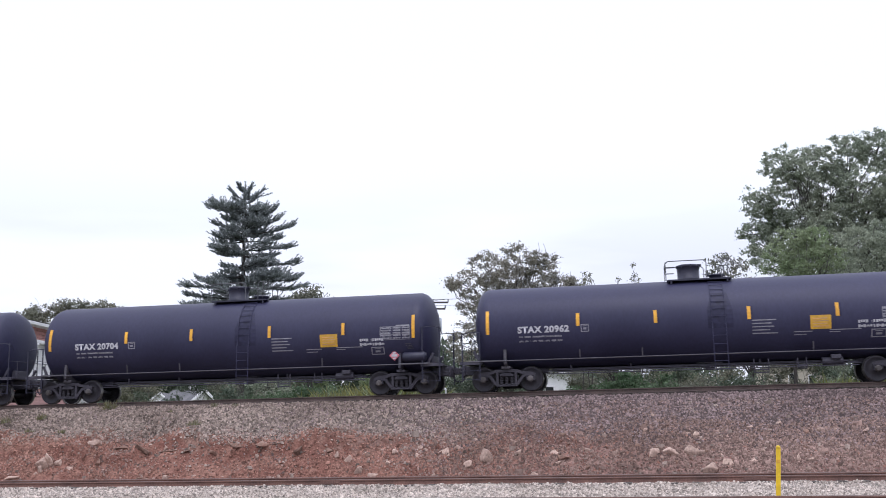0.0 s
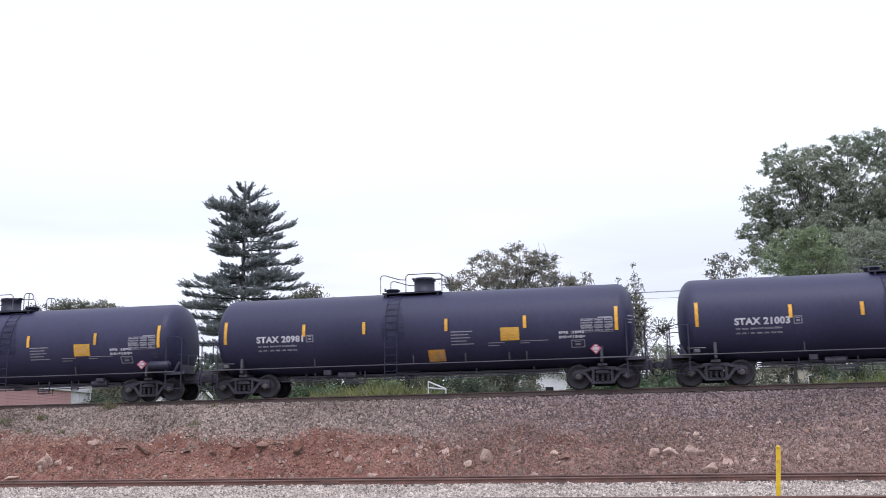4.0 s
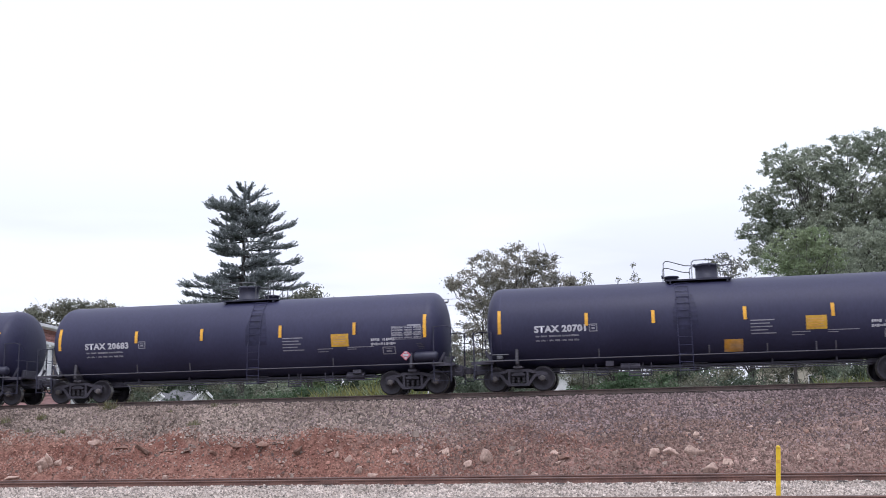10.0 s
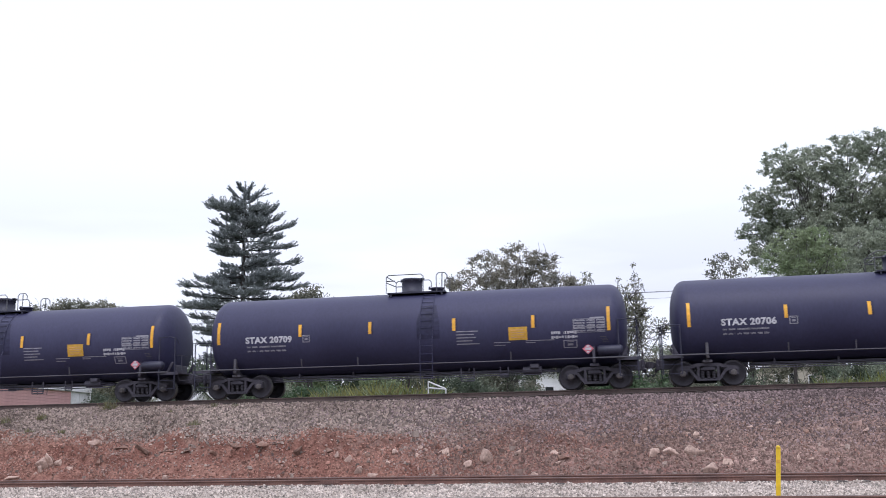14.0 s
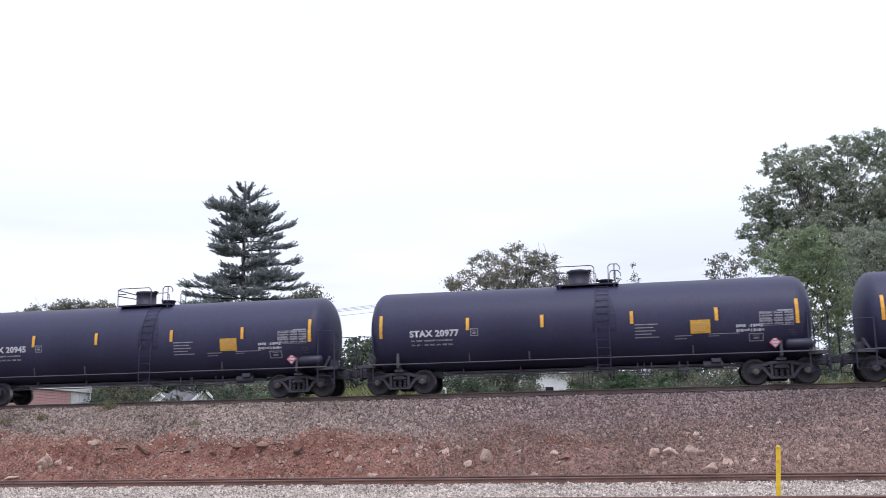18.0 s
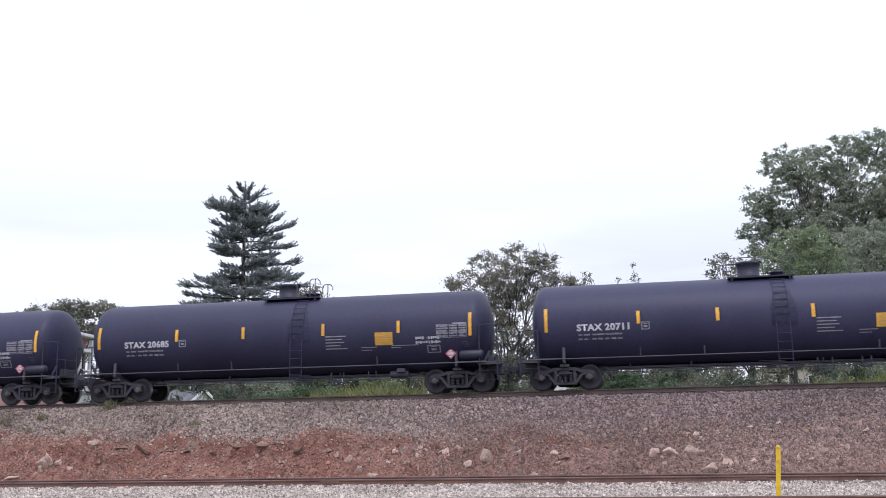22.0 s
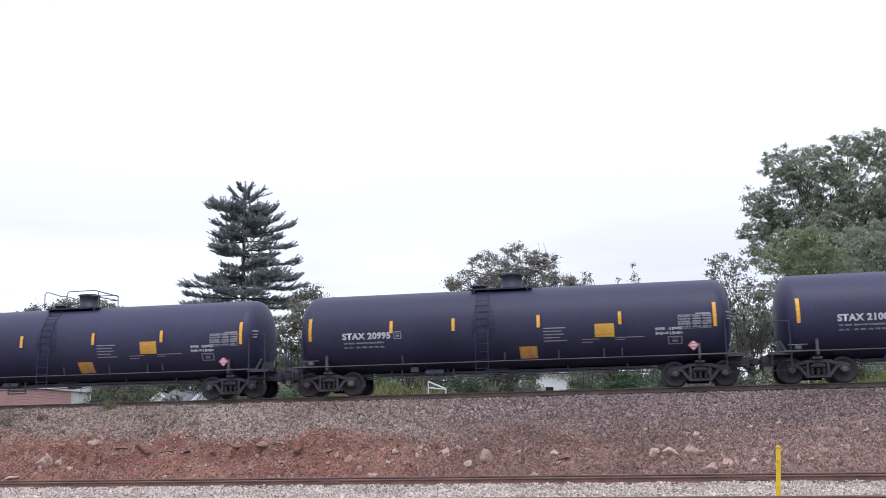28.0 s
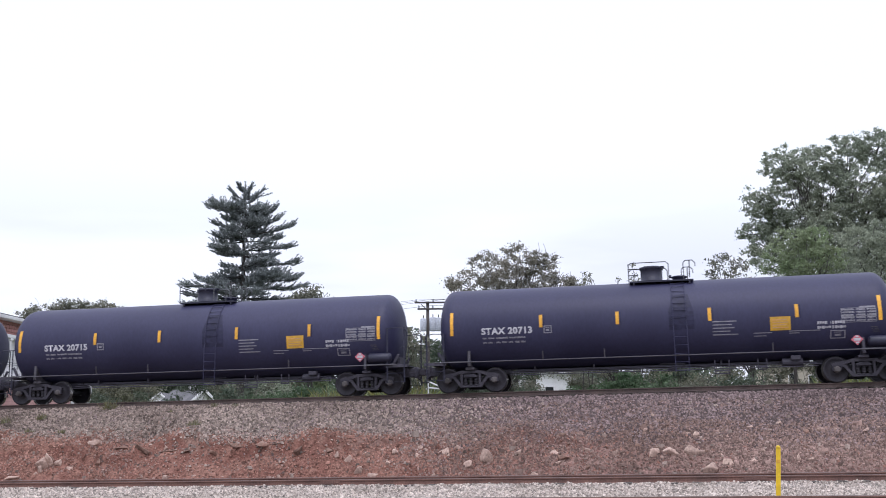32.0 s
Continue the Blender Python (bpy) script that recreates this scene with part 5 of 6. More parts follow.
M["stone_white"] = material("pale_limestone_ballast", (0.47, 0.405, 0.36), (0.35, 0.30, 0.262), rough=0.95, fine=25, coarse=0.5, spread=0.15, bump=0, island=0.55, spec=0.2)
M["rock"] = material("pale_tan_rock", (0.47, 0.345, 0.285), (0.33, 0.23, 0.19), rough=0.9, fine=14, coarse=2.5, spread=0.3, bump=0.8, depth=0.03, each=0.25, spec=0.2)
M["slab"] = material("dark_earthy_rock", (0.22, 0.145, 0.115), (0.15, 0.085, 0.065), rough=0.95, fine=10, coarse=2.0, spread=0.3, bump=0.6, depth=0.04, each=0.25, spec=0.2)


def build_stones(name, label, mat, x0, x1, y0, y1, n, size, seed, thin=None, sigma=0.3, cover=None, sink=0.15):
    """Loose stones strewn on the ground, all in one sheet of stuff."""
    rng = np.random.default_rng(seed)
    x, y = rng.uniform(x0, x1, n), rng.uniform(y0, y1, n)
    keep = np.ones(n, bool)
    if cover is not None:
        keep &= rng.random(n) < cover(x, y)
    for ty in (MAIN_Y, NEAR_Y, FRONT_Y):
        for s in (-0.7535, 0.7535):
            keep &= np.abs(y - ty - s) > 0.085
    # ties of the near siding show between the stones
    on_tie = (np.abs(y - NEAR_Y) < 1.32) & (np.abs((x + 31.0 + 0.305) % 0.61 - 0.305) < 0.12)
    keep &= ~(on_tie & (rng.random(n) < 0.72))
    x, y = x[keep], y[keep]
    n = len(x)
    s = np.minimum(size * np.exp(rng.normal(size=n) * sigma), size * 1.75)
    low = np.array([(1, -1, -0.45), (1, 1, -0.45), (-1, 1, -0.45), (-1, -1, -0.45)], float) * np.array([0.85, 0.85, 1])
    top = np.array([(0.45, -0.45, 0.5), (0.45, 0.45, 0.5), (-0.45, 0.45, 0.5), (-0.45, -0.45, 0.5)], float)
    v = np.concatenate([np.repeat(low[None], n, 0), np.repeat(top[None], n, 0)], 1) + rng.normal(size=(n, 8, 3)) * 0.2
    v[:, 4:, :2] += rng.normal(size=(n, 1, 2)) * 0.2
    v *= rng.uniform(0.65, 1.15, (n, 1, 3)) * np.array([1, 1, 1.35])
    a = rng.uniform(0, 6.283, n)
    b = rng.uniform(-0.35, 0.35, n)
    ca, sa, cb, sb = np.cos(a)[:, None], np.sin(a)[:, None], np.cos(b)[:, None], np.sin(b)[:, None]
    X, Y, Z = v[..., 0].copy(), v[..., 1].copy(), v[..., 2].copy()
    Y, Z = Y * cb - Z * sb, Y * sb + Z * cb
    X, Y = X * ca - Y * sa, X * sa + Y * ca
    p = np.stack([X, Y, Z], -1) * (s / 2)[:, None, None]
    p += np.stack([x, y, ground_z(x, y) + s * sink], -1)[:, None]
    quads = np.array([(0, 1, 5, 4), (1, 2, 6, 5), (2, 3, 7, 6), (3, 0, 4, 7), (4, 5, 6, 7)])
    F = (np.arange(n)[:, None, None] * 8 + quads[None]).reshape(-1, 4)
    ob = fast_mesh(name, p.reshape(-1, 3), F, [mat])
    return tagged(ob, label, "gravel", kind="stuff")


def build_lumps(name, label, mat, x0, x1, y0, y1, n, size, seed, sigma=0.35):
    """Larger loose stones with broken flat tops."""
    rng = np.random.default_rng(seed)
    x, y = rng.uniform(x0, x1, n), rng.uniform(y0, y1, n)
    s = size * np.exp(rng.normal(size=n) * sigma)
    a = np.arange(6) * 1.0472
    ring = np.stack([np.cos(a), np.sin(a), 0 * a], 1)
    low = ring[None] * rng.uniform(0.75, 1.15, (n, 6, 1)) - np.array([0, 0, 0.4])
    top = ring[None] * rng.uniform(0.45, 0.85, (n, 6, 1)) + rng.normal(size=(n, 1, 3)) * 0.14
    top[..., 2] = rng.uniform(0.35, 0.75, (n, 1)) + rng.normal(size=(n, 6)) * 0.12
    v = np.concatenate([low, top], 1) * rng.uniform(0.6, 1.15, (n, 1, 3))
    t = rng.uniform(0, 6.283, n)[:, None]
    v = np.stack([v[..., 0] * np.cos(t) - v[..., 1] * np.sin(t), v[..., 0] * np.sin(t) + v[..., 1] * np.cos(t), v[..., 2]], -1) * (s / 2)[:, None, None]
    v += np.stack([x, y, ground_z(x, y)], -1)[:, None]
    i = np.arange(6)
    side = np.stack([i, (i + 1) % 6, 6 + (i + 1) % 6, 6 + i], 1)
    quads = np.concatenate([side, [[6, 7, 8, 9], [6, 9, 10, 11]]])
    F = (np.arange(n)[:, None, None] * 12 + quads[None]).reshape(-1, 4)
    return tagged(fast_mesh(name, v.reshape(-1, 3), F, [mat]), label, "gravel", kind="stuff")


def upper(x, y):
    e = 33.05 - 0.03 * (x + 8) + 1.3 * value_noise(x, y, 0.35, 31) + 0.8 * value_noise(x, y, 1.1, 32)
    return smoothstep(-0.7, 0.6, y - e)


def left_side(x, y):
    return smoothstep(-3.5, -15.0, x + 5 * value_noise(x, y, 0.3, 33))


build_stones("grey_ballast", "coarse grey crushed stone ballast on the upper bank", "stone_grey", -29, 11, 31.4, 39.9, 88000, 0.062, 81, sigma=0.28,
             cover=lambda x, y: upper(x, y) * (1 - 0.85 * left_side(x, y)))
build_stones("pale_ballast", "pale dusty ballast on the upper bank", "stone_pale", -29, 4, 32.0, 37.2, 52000, 0.078, 82, sigma=0.28, cover=lambda x, y: upper(x, y) * left_side(x, y))
build_stones("red_clods", "red earth clods and pebbles on the lower bank", "stone_red", -27, 10, 31.1, 34.6, 46000, 0.050, 83, sigma=0.6,
             cover=lambda x, y: (1 - 0.9 * upper(x, y)) * (1 - 0.92 * smoothstep(-8, 1, x)) * (0.35 + 0.65 * (value_noise(x, y, 0.8, 34) > -0.05)))
build_stones("bank_gravel", "mixed brown gravel spilled down the bank", "stone_brown", -27, 10, 31.3, 34.2, 44000, 0.056, 84, sigma=0.5,
             cover=lambda x, y: (0.12 + 0.75 * smoothstep(-0.1, 0.25, value_noise(x, y, 0.5, 35) + 0.16 * (x + 6) / 8)) * smoothstep(31.2, 32.2, y))
build_lumps("bank_pebbles", "scattered pale pebbles on the bank", "stone_pale", -27, 10, 31.2, 36.3, 1800, 0.08, 85, 0.45)
build_lumps("earth_lumps", "broken lumps of red earth on the lower bank", "stone_red", -27, -4.0, 31.2, 33.2, 900, 0.085, 87, 0.4)
build_lumps("brown_lumps", "broken brown stones on the lower bank", "stone_brown", -5.5, 10, 31.2, 33.8, 1300, 0.10, 88, 0.4)
build_stones("slope_gravel", "brown and mauve gravel over the slope", "stone_brown", -9, 10, 31.3, 36.0, 40000, 0.056, 89, sigma=0.32,
             cover=lambda x, y: smoothstep(-9.5, -3.0, x) * (1 - 0.75 * upper(x, y)) * (0.45 + 0.55 * (value_noise(x, y, 0.6, 36) > -0.12)))
build_stones("white_ballast", "pale limestone ballast around the siding", "stone_white", -24, 9, 22.0, 31.3, 56000, 0.058, 86,
             cover=lambda x, y: 1 - 0.6 * smoothstep(30.8, 31.3, y))


def build_rock(x, y, w, h, seed, slab=False):
    """A broken rock with flat faces."""
    rnd = random.Random(seed)
    bm = bmesh.new()
    for _ in range(8 if slab else 11):
        d = Vector((rnd.gauss(0, 1), rnd.gauss(0, 1), rnd.gauss(0, 0.7))).normalized()
        bm.verts.new(d * rnd.uniform(0.38, 0.55))
    hull = bmesh.ops.convex_hull(bm, input=bm.verts)
    bmesh.ops.delete(bm, geom=list({g for g in hull["geom_interior"] + hull["geom_unused"] if isinstance(g, bmesh.types.BMVert)}), context="VERTS")
    bmesh.ops.bevel(bm, geom=list(bm.edges), offset=0.035, segments=1, affect="EDGES")
    bmesh.ops.triangulate(bm, faces=bm.faces)
    bmesh.ops.recalc_face_normals(bm, faces=bm.faces)
    zs = [v.co.z for v in bm.verts]
    xs = [v.co.x for v in bm.verts]
    for v in bm.verts:
        v.co.x *= w / (max(xs) - min(xs))
        v.co.y *= w * rnd.uniform(0.6, 0.62) / (max(xs) - min(xs))
        v.co.z *= h * 1.55 / (max(zs) - min(zs))
    ob = part("rock", bm, "slab" if slab else "rock")
    ob.matrix_world = pose(x, y + (0.02 if slab else w * 0.15), float(ground_z(x, y)) + h * (0.33 if slab else 0.28), rnd.uniform(-14, 14), rnd.uniform(-10, 10), rnd.uniform(-35, 35))
    return tagged(ob, "flat dark earthy rock slab in the bank" if slab else "pale tan broken rock lying on the earth bank", "rock", "rocks on the bank")


ROCKS = [(-20.51, 31.9, 0.51, 0.42), (-20.26, 31.96, 0.34, 0.40), (-20.0, 32.06, 0.40, 0.22), (-20.42, 31.74, 0.26, 0.22), (-19.06, 32.76, 0.56, 0.16), (-16.27, 32.7, 0.35, 0.2), (-9.03, 31.56, 0.47, 0.25), (-8.54, 31.54, 0.32, 0.11), (-6.31, 32.1, 0.58, 0.4), (-5.9, 32.36, 0.29, 0.18), (-4.96, 32.0, 0.43, 0.32), (-5.51, 31.78, 0.32, 0.21), (0.29, 32.08, 0.35, 0.21), (0.74, 32.1, 0.55, 0.21), (1.4, 32.16, 0.45, 0.28), (1.63, 32.24, 0.35, 0.17), (1.95, 31.56, 0.4, 0.3), (2.39, 31.78, 0.31, 0.19), (-9.52, 32.14, 0.3, 0.18), (-9.92, 32.12, 0.22, 0.18), (-12.77, 32.36, 0.17, 0.13), (-12.59, 33.18, 0.21, 0.17), (-13.36, 34.34, 0.18, 0.12), (1.3, 33.1, 0.21, 0.14), (3.32, 33.82, 0.22, 0.11), (5.41, 33.52, 0.32, 0.11)]
ROCKS_2 = [(5.83, 33.42, 0.18, 0.11), (6.63, 33.04, 0.26, 0.12), (4.51, 32.02, 0.15, 0.15), (4.86, 32.0, 0.27, 0.08), (4.26, 34.2, 0.18, 0.11), (0.28, 34.3, 0.15, 0.11), (-18.85, 33.96, 0.12, 0.12), (-17.55, 34.64, 0.12, 0.12), (-18.14, 31.52, 0.34, 0.11), (-15.71, 31.56, 0.19, 0.15), (-3.41, 31.58, 0.24, 0.12), (-4.0, 32.24, 0.25, 0.14), (-7.99, 32.32, 0.22, 0.15), (-7.19, 32.14, 0.18, 0.13), (-0.91, 32.32, 0.21, 0.14), (-1.79, 32.62, 0.18, 0.13), (-2.84, 32.34, 0.25, 0.16), (-21.35, 31.58, 0.58, 0.12), (-19.38, 31.82, 0.27, 0.14), (3.53, 32.5, 0.14, 0.1), (2.66, 32.24, 0.17, 0.12)]
# the first six thin slabs are added to draw the ledge's dark undercut line
SLABS = [(-16.2, 32.66, 0.62, 0.10), (-15.5, 32.72, 0.55, 0.08), (-13.6, 32.6, 0.8, 0.10), (-12.7, 32.56, 0.6, 0.08), (-18.0, 32.7, 0.6, 0.09), (-10.4, 32.5, 0.45, 0.12), (-17.11, 32.62, 0.7, 0.22), (-16.4, 31.52, 0.56, 0.13), (-11.38, 32.48, 0.38, 0.23), (-20.19, 32.06, 0.39, 0.23), (0.71, 33.6, 0.4, 0.15), (-14.33, 32.46, 0.5, 0.15), (-2.48, 32.2, 0.43, 0.14)]
for j, (x, y, w, h) in enumerate(ROCKS + ROCKS_2):
    build_rock(x, y, w * 1.08, h, 100 + j)
for j, (x, y, w, h) in enumerate(SLABS):
    build_rock(x, y, w, h, 200 + j, True)
_r = random.Random(77)
for j in range(70):
    x, y = _r.uniform(-23, 7.5), _r.uniform(31.3, 33.4)
    w = _r.uniform(0.10, 0.22)
    build_rock(x, y, w, w * _r.uniform(0.4, 0.75), 300 + j, _r.random() < 0.35)


# ---- marker post ----
def build_post():
    root = tagged(new("marker_post"), "slim yellow marker post standing between the sidings", "post")
    x, y = 2.47, 20.75
    z = float(ground_z(x, y))
    root.matrix_world = pose(x, y, z - 0.05, 0, 3.6, 0)
    bm = box(bmesh.new(), (0, 0, 0.565), (0.084, 0.03, 1.13), bevel=0.012)
    for s in (-1, 1):
        box(bm, (s * 0.037, -0.018, 0.565), (0.012, 0.02, 1.11), bevel=0.004)
    part("post", bm, "post", root)
    bm = turned(bmesh.new(), [(0, 0.042), (0.02, 0.04), (0.035, 0.028), (0.04, 0)], 12, "z", (0, 0, 1.125))
    part("cap", bm, "post", root, "", True)
    bm = box(bmesh.new(), (0, -0.031, 0.86), (0.066, 0.004, 0.06))
    part("band", bm, "panel", root, "faded band")


build_post()


# ---- buildings ----
M["brick_far"] = material("weathered_pink_brick", (0.46, 0.235, 0.215), (0.38, 0.185, 0.17), rough=0.9, fine=12, coarse=0.8, spread=0.12, bump=0.2, each=0.12)
M["siding"] = material("faded_pink_siding", (0.62, 0.36, 0.35), (0.54, 0.31, 0.30), rough=0.8, fine=10, coarse=0.7, spread=0.08, bump=0.1, each=0.06, stretch=(0.3, 1, 1))
M["mortar"] = material("mortar", (0.36, 0.30, 0.28), rough=0.95, fine=20, bump=0.2)
M["white_wall"] = material("off_white_siding", (0.80, 0.79, 0.80), (0.71, 0.70, 0.72), rough=0.7, fine=12, coarse=1.2, spread=0.08, bump=0.1, each=0.06)
M["beige_wall"] = material("pale_beige_render", (0.55, 0.49, 0.41), (0.46, 0.41, 0.35), rough=0.85, fine=14, coarse=1.2, spread=0.1, bump=0.2)
M["roof_grey"] = material("grey_shingles", (0.15, 0.145, 0.155), (0.10, 0.098, 0.105), rough=0.9, fine=10, coarse=1.0, spread=0.2, bump=0.4, each=0.2)
M["glass_dark"] = material("dark_window_glass", (0.03, 0.032, 0.036), rough=0.1, fine=3, spread=0.05, bump=0, spec=0.6)
M["wood_pole"] = material("weathered_pole_wood", (0.085, 0.072, 0.068), (0.055, 0.047, 0.046), rough=0.9, fine=20, coarse=1.5, bump=0.4, stretch=(3, 3, 0.3))
M["can"] = material("pale_grey_transformer_paint", (0.52, 0.54, 0.60), (0.42, 0.44, 0.50), rough=0.5, fine=12, bump=0.05)
M["wire"] = material("dark_cable", (0.03, 0.03, 0.032), rough=0.6, fine=10, bump=0)


def build_brick_house():
    """Two-storey brick house: a long side wall with a white gallery, seen past the cars."""
    root = tagged(new("brick_house"), "pink brick house with a white galleried porch", "house")
    a, b = Vector((-30.85, 43.4)), Vector((-32.55, 55.4))
    ln = (b - a).length
    # local x runs along the wall away from the track, local -y faces the open side
    root.matrix_world = pose(a.x, a.y, 0.0, 0, 0, math.degrees(math.atan2(b.y - a.y, b.x - a.x)))
    z0, z1 = 0.4, 7.2
    bm = box(bmesh.new(), (ln / 2, 4.7, (z0 + z1) / 2), (ln, 8.6, z1 - z0))
    part("wall", bm, "mortar", root, "mortared brick wall")
    bm = box(bmesh.new(), ((ln - 2.6) / 2, 0.24, 2.15), (ln - 2.6, 0.30, 3.5))
    part("base_wall", bm, "mortar", root, "brick base below the gallery")
    bm = box(bmesh.new(), (0, 0, 0), (0.56, 0.05, 0.165), bevel=0.01)
    first = part("brick", bm, "brick_far", root)
    spots = []
    for zlo, zhi, y, end in ((6.50, 7.2, 0.39, ln),):
        z, row = zlo + 0.09, 0
        while z < zhi:
            x = 0.3 + (row % 2) * 0.29
            while x < end - 0.25:
                spots.append((x, y, z))
                x += 0.575
            z += 0.18
            row += 1
    for j, (x, y, z) in enumerate(spots):
        if j == 0:
            first.matrix_basis = pose(x, y, z)
        else:
            share(first, pose(x, y, z))
    bm = box(bmesh.new(), (0, 0, 0), (ln - 2.66, 0.035, 0.15), Matrix.Rotation(-0.10, 4, "X"))
    board = part("siding_board", bm, "siding", root, "faded pink siding board")
    board.matrix_basis = pose((ln - 2.6) / 2, 0.075, 2.62)
    for j in range(1, 9):
        share(board, pose((ln - 2.6) / 2, 0.075, 2.62 + j * 0.155))
    for name, z, h, y, d in (("cornice", 7.30, 0.18, 0.15, 0.7), ("gallery_fascia", 6.40, 0.18, 0.18, 0.5), ("gallery_floor", 4.20, 0.55, 0.20, 0.55)):
        bm = box(bmesh.new(), (ln / 2, y, z), (ln + 0.1, d, h), bevel=0.02)
        part(name, bm, "white_wall", root, "white painted " + name.replace("_", " "))
    bm = box(bmesh.new(), (ln * 0.31, 0.36, 5.4), (ln * 0.62, 0.06, 1.8))
    part("gallery_wall", bm, "white_wall", root, "white boarded wall behind the gallery")
    x = 0.4
    while x < ln:
        bm = box(bmesh.new(), (x, 0.06, 5.4), (0.17, 0.17, 1.85), bevel=0.02)
        box(bm, (x, 0.06, 6.25), (0.27, 0.27, 0.12), bevel=0.02)
        part("gallery_post", bm, "white_wall", root)
        x += 1.45
    for z, rr in ((5.25, 0.035), (4.62, 0.03)):
        bm = rod(bmesh.new(), (0.3, 0.06, z), (ln, 0.06, z), rr, 6)
        part("gallery_rail", bm, "white_wall", root)
    for j in range(2):
        x = ln - 1.98 + j * 1.2
        bm = box(bmesh.new(), (x, 0.10, 3.25), (1.14, 0.06, 1.34), bevel=0.01)
        pn = part("white_panel", bm, "white_wall", root)
        for k in (-0.28, 0.28):
            for zz in (2.95, 3.55):
                bm = box(bmesh.new(), (x + k, 0.066, zz), (0.46, 0.012, 0.46))
                part("panel_field", bm, "white_wall", pn)
    bm = box(bmesh.new(), (ln - 0.02, 0.10, 4.4), (0.24, 0.24, 5.4), bevel=0.02)
    part("corner_post", bm, "white_wall", root)
    v = [(-0.3, -0.2, 7.42), (ln + 0.3, -0.2, 7.42), (ln + 0.3, 9.3, 7.42), (-0.3, 9.3, 7.42), (4.0, 4.6, 7.9), (ln - 4.0, 4.6, 7.9)]
    mesh_part("roof", v, [(0, 1, 5, 4), (2, 3, 4, 5), (1, 2, 5), (3, 0, 4), (3, 2, 1, 0)], "roof_grey", root)


def build_gable_house(name, label, at, az, w, d, eave, ridge, wall, chimney=None, windows=()):
    """A small house whose gable end faces the viewer; heights are above zero level."""
    root = tagged(new(name), label, "house")
    root.matrix_world = pose(at[0], at[1], 0, 0, 0, az)
    z0 = -2.6
    v = [(-w / 2, 0, z0), (w / 2, 0, z0), (w / 2, 0, eave), (0, 0, ridge), (-w / 2, 0, eave), (-w / 2, d, z0), (w / 2, d, z0), (w / 2, d, eave), (0, d, ridge), (-w / 2, d, eave)]
    mesh_part("wall", v, [(0, 1, 2, 3, 4), (6, 5, 9, 8, 7), (1, 6, 7, 2), (5, 0, 4, 9), (2, 7, 8, 3), (9, 4, 3, 8), (0, 5, 6, 1)], wall, root)
    o, t = 0.35, 0.14
    sl = (ridge - eave) / (w / 2)
    for s in (-1, 1):
        e = (s * (w / 2 + o), eave - sl * o)
        v = []
        for y in (-o, d + o):
            for lift in (0.02, t):
                v += [(0, y, ridge + lift), (e[0], y, e[1] + lift)]
        mesh_part("roof", v, [(0, 1, 5, 4), (2, 6, 7, 3), (0, 2, 3, 1), (4, 5, 7, 6), (1, 3, 7, 5), (0, 4, 6, 2)], "roof_grey", root)
        bm = bmesh.new()
        a, b = Vector((0, -o - 0.02, ridge + 0.02)), Vector((e[0], -o - 0.02, e[1] + 0.02))
        q = (b - a)
        box(bm, (a + b) / 2, (q.length + 0.1, 0.05, 0.24), Matrix.Rotation(-math.atan2(q.z, q.x), 4, "Y"))
        part("bargeboard", bm, "white_wall", root, "white painted bargeboard")
    for x, z, ww, hh in windows:
        bm = box(bmesh.new(), (x, -0.03, z), (ww + 0.16, 0.06, hh + 0.16), bevel=0.01)
        wd = part("window", bm, "white_wall", root)
        bm = box(bmesh.new(), (x, -0.064, z), (ww, 0.012, hh))
        part("pane", bm, "glass_dark", wd)
    if chimney:
        bm = box(bmesh.new(), (chimney[0], chimney[1], ridge + 0.1), (0.5, 0.5, 1.3), bevel=0.02)
        part("chimney", bm, "white_wall", root, "pale chimney")
    return root


build_brick_house()
build_gable_house("cottage", "small white gabled cottage with a grey roof", (-67.8, 133.9), 14, 3.2, 7.0, 5.8, 7.1, "white_wall", None, ((0, 5.6, 0.6, 0.7),))
build_gable_house("cottage", "white gabled house with a long grey shingle roof", (-39.6, 86.4), 66, 4.6, 3.6, 3.7, 5.35, "white_wall", (0.2, 1.6), ((0.0, 4.1, 0.6, 0.6),))
build_gable_house("cottage", "white house with a low roof and dark window", (-7.65, 74.9), -4, 4.2, 8.0, 5.65, 6.15, "white_wall", None, ((-0.35, 5.0, 0.5, 0.62), (0.9, 4.2, 0.6, 0.8)))
build_gable_house("cottage", "pale beige house with narrow dark windows", (10.9, 79.6), -6, 5.0, 8.0, 5.9, 6.5, "beige_wall", None, ((-0.78, 5.05, 0.30, 0.66), (0.16, 5.1, 0.34, 0.78), (1.6, 4.9, 0.4, 0.8)))


def build_frame():
    """A white bar frame behind the track."""
    root = tagged(new("white_barrier"), "white painted triangular bar frame in the weeds", "barrier")
    root.matrix_world = pose(-9.58, 45.0, 0, 0, 0, 8)
    bm = box(bmesh.new(), (0, 0, 2.9), (0.06, 0.06, 1.75), bevel=0.01)
    part("upright", bm, "white_wall", root)
    bm = rod(bmesh.new(), (0, 0, 3.74), (0.80, 0, 3.40), 0.035, 6)
    part("sloping_bar", bm, "white_wall", root)
    bm = rod(bmesh.new(), (0, 0, 3.46), (0.80, 0, 3.38), 0.035, 6)
    part("lower_bar", bm, "white_wall", root)
    bm = box(bmesh.new(), (0.80, 0, 2.7), (0.06, 0.06, 1.4), bevel=0.01)
    part("foot", bm, "white_wall", root)


build_frame()


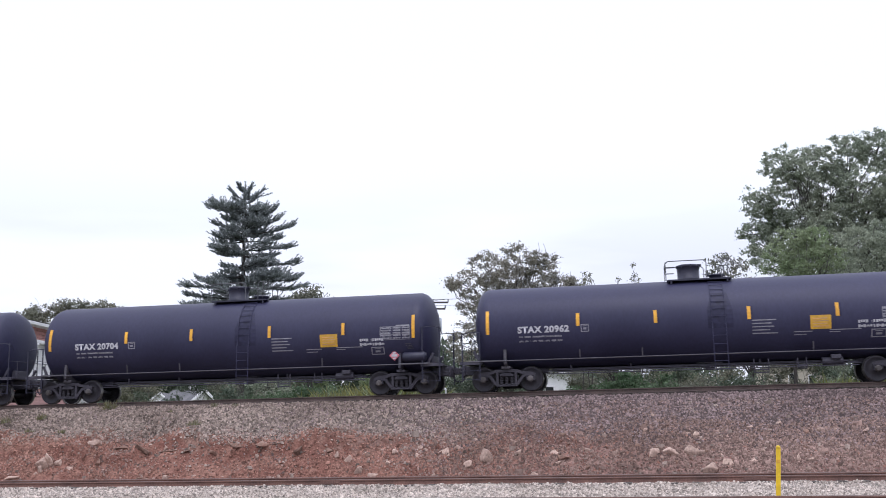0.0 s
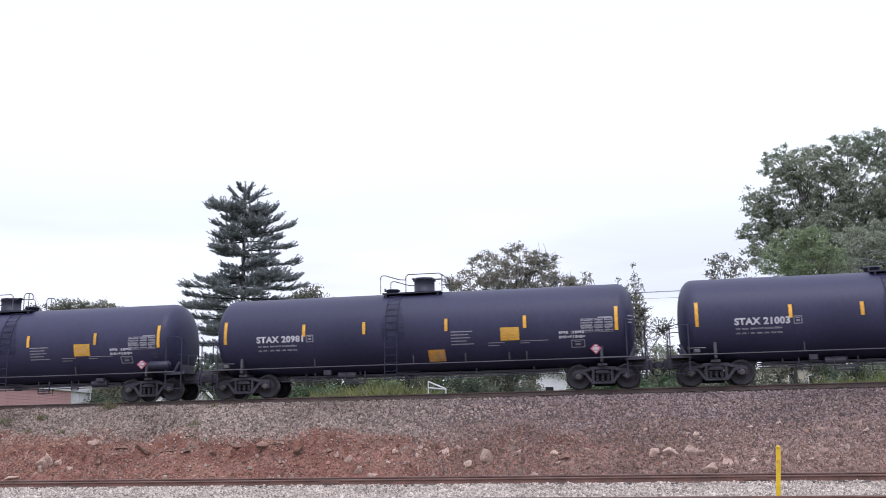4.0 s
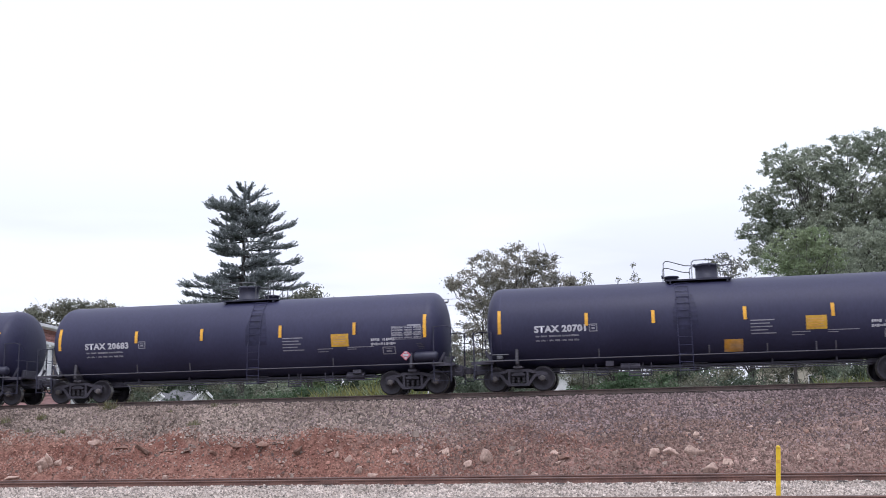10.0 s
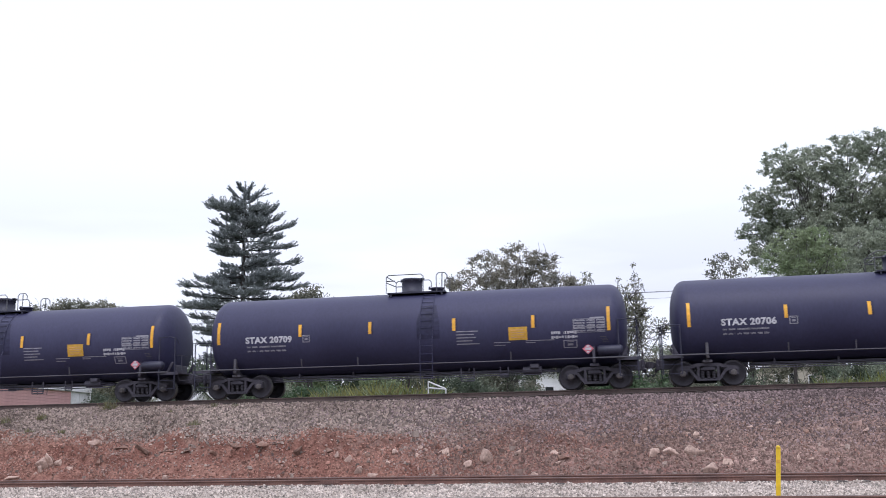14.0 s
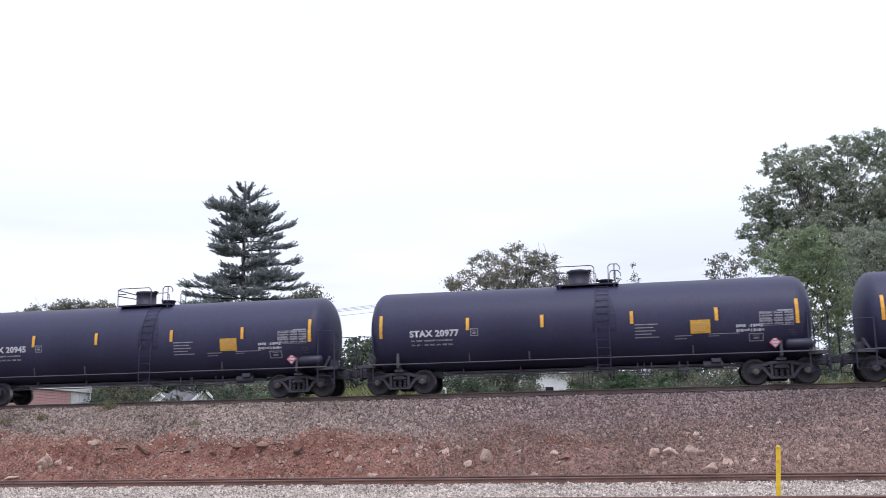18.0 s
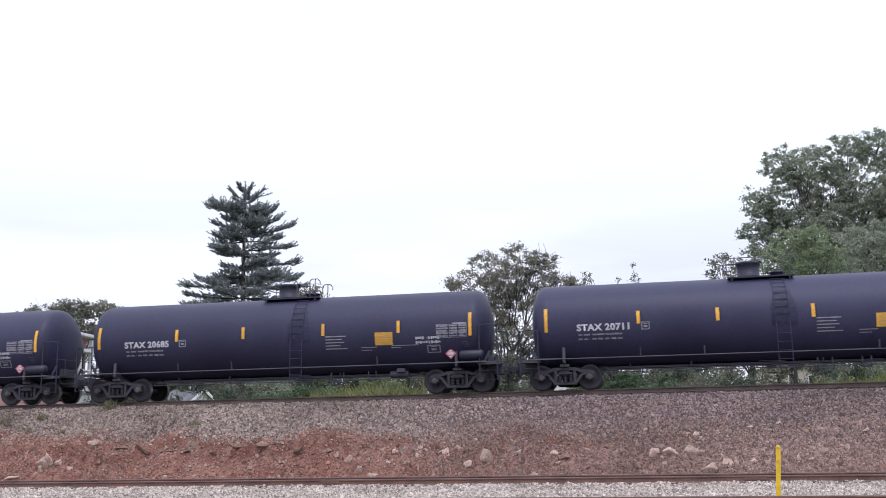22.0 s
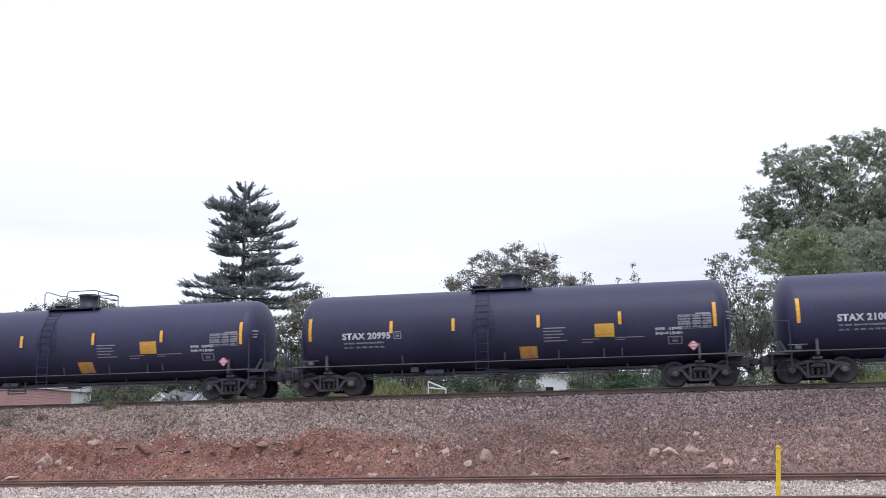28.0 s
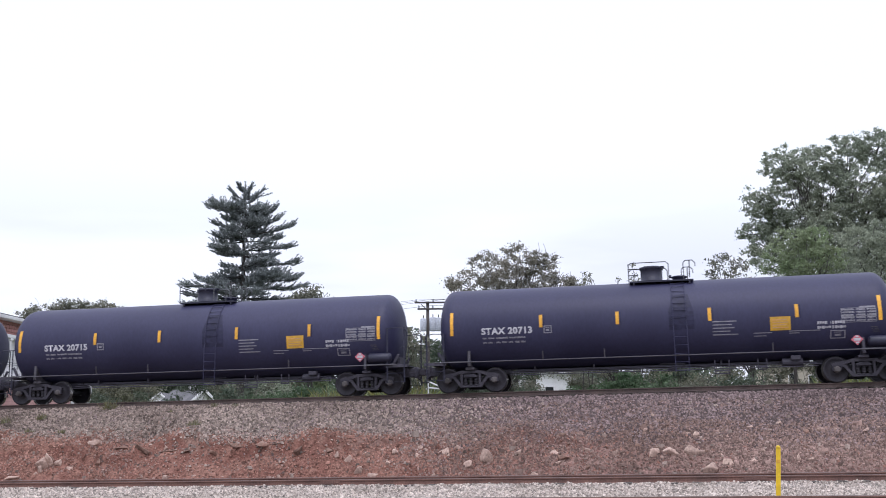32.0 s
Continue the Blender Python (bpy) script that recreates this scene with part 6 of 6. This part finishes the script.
def build_pole(x, y, top, label, cans):
    root = tagged(new("utility_pole"), label, "utility pole")
    root.matrix_world = pose(x, y, 0, 0, 0, 12)
    bm = rod(bmesh.new(), (0, 0, 0.6), (0, 0, top), 0.15, 10, 0.11)
    part("pole", bm, "wood_pole", root, "", True)
    for z, w in ((top + 0.02, 2.3), (top - 0.42, 1.9)):
        bm = box(bmesh.new(), (0.25, -0.16, z), (w, 0.10, 0.11), bevel=0.01)
        part("crossarm", bm, "wood_pole", root)
        for k in (-0.45, 0.05, 0.5):
            bm = turned(bmesh.new(), [(0, 0.03), (0.05, 0.07), (0.10, 0.05), (0.15, 0.07), (0.19, 0.03), (0.2, 0)], 8, "z", (0.25 + k * w, -0.16, z + 0.05))
            part("insulator", bm, "can", root)
    bm = rod(bmesh.new(), (0, -0.1, top - 0.5), (-0.45, -0.3, top - 0.12), 0.03, 6)
    part("brace", bm, "wood_pole", root)
    if cans:
        for k, w, h in ((-0.30, 0.21, 0.85), (0.35, 0.24, 0.92), (0.72, 0.22, 0.9)):
            bm = turned(bmesh.new(), [(0, 0), (0, w * 0.9), (0.05, w), (h - 0.06, w), (h, w * 0.85), (h + 0.03, 0)], 16, "z", (k, -0.30, top - 1.95))
            cn = part("transformer", bm, "can", root, "pale grey transformer can", True)
            bm = rod(bmesh.new(), (k, -0.30, top - 1.95 + h), (k, -0.30, top - 1.95 + h + 0.22), 0.04, 6)
            part("bushing", bm, "wood_pole", cn)
    return root


build_pole(-14.16, 66.5, 10.1, "weathered wooden utility pole with pale transformer cans", True)
build_pole(-66.0, 84.0, 10.6, "distant wooden utility pole", False)
build_pole(44.0, 60.0, 11.0, "distant wooden utility pole", False)


def build_wire(a, b, sag, r=0.009):
    a, b = Vector(a), Vector(b)
    t = np.linspace(0, 1, 25)
    p = np.array([a.lerp(b, float(k)) - Vector((0, 0, 4 * sag * float(k) * (1 - float(k)))) for k in t])
    v, f = tube(p, np.full(len(t), r), 4)
    ob = fast_mesh("overhead_wire", v, f, ["wire"])
    tagged(ob, "dark overhead wire strung from the utility pole", "wire", "overhead wires")


for dy, dz in ((-0.8, 0.22), (0.3, 0.22), (1.3, 0.20), (0.2, -0.2)):
    build_wire((-14.16 + dy, 66.34, 10.1 + dz), (-66.0 + dy, 83.9, 10.6 + dz), 0.6)
    build_wire((-14.16 + dy, 66.34, 10.1 + dz), (44.0 + dy, 59.9, 11.0 + dz), 0.6)


# ---- motion keys ----
def motions():
    times = [0.0, 2.0, 4.0, 6.0, 8.0, 10.0, 12.0, 14.0, 16.0, 18.0, 20.0, 22.0, 24.0, 26.0, 28.0, 30.0, 32.0]
    for i, car in CARS:
        walk(car, [(t, car_pose(i, t)) for t in times])
    # every axle turns alike: the first truck's axles are keyed, the others take the same turning over
    first = WHEELSETS[0]
    for ws in first:
        x, z = ws.location.x, ws.location.z
        walk(ws, [(f / FPS, pose(x, 0, z, 0, -math.degrees(travelled(f / FPS) / WHEEL_R) % 360.0, 0)) for f in range(0, 32 * FPS + 1)])
    for sets in WHEELSETS[1:]:
        for src, ws in zip(first, sets):
            ws.rotation_mode = "QUATERNION"
            keys = ws.animation_data_create()
            keys.action = src.animation_data.action
            keys.action_slot = src.animation_data.action_slot


motions()
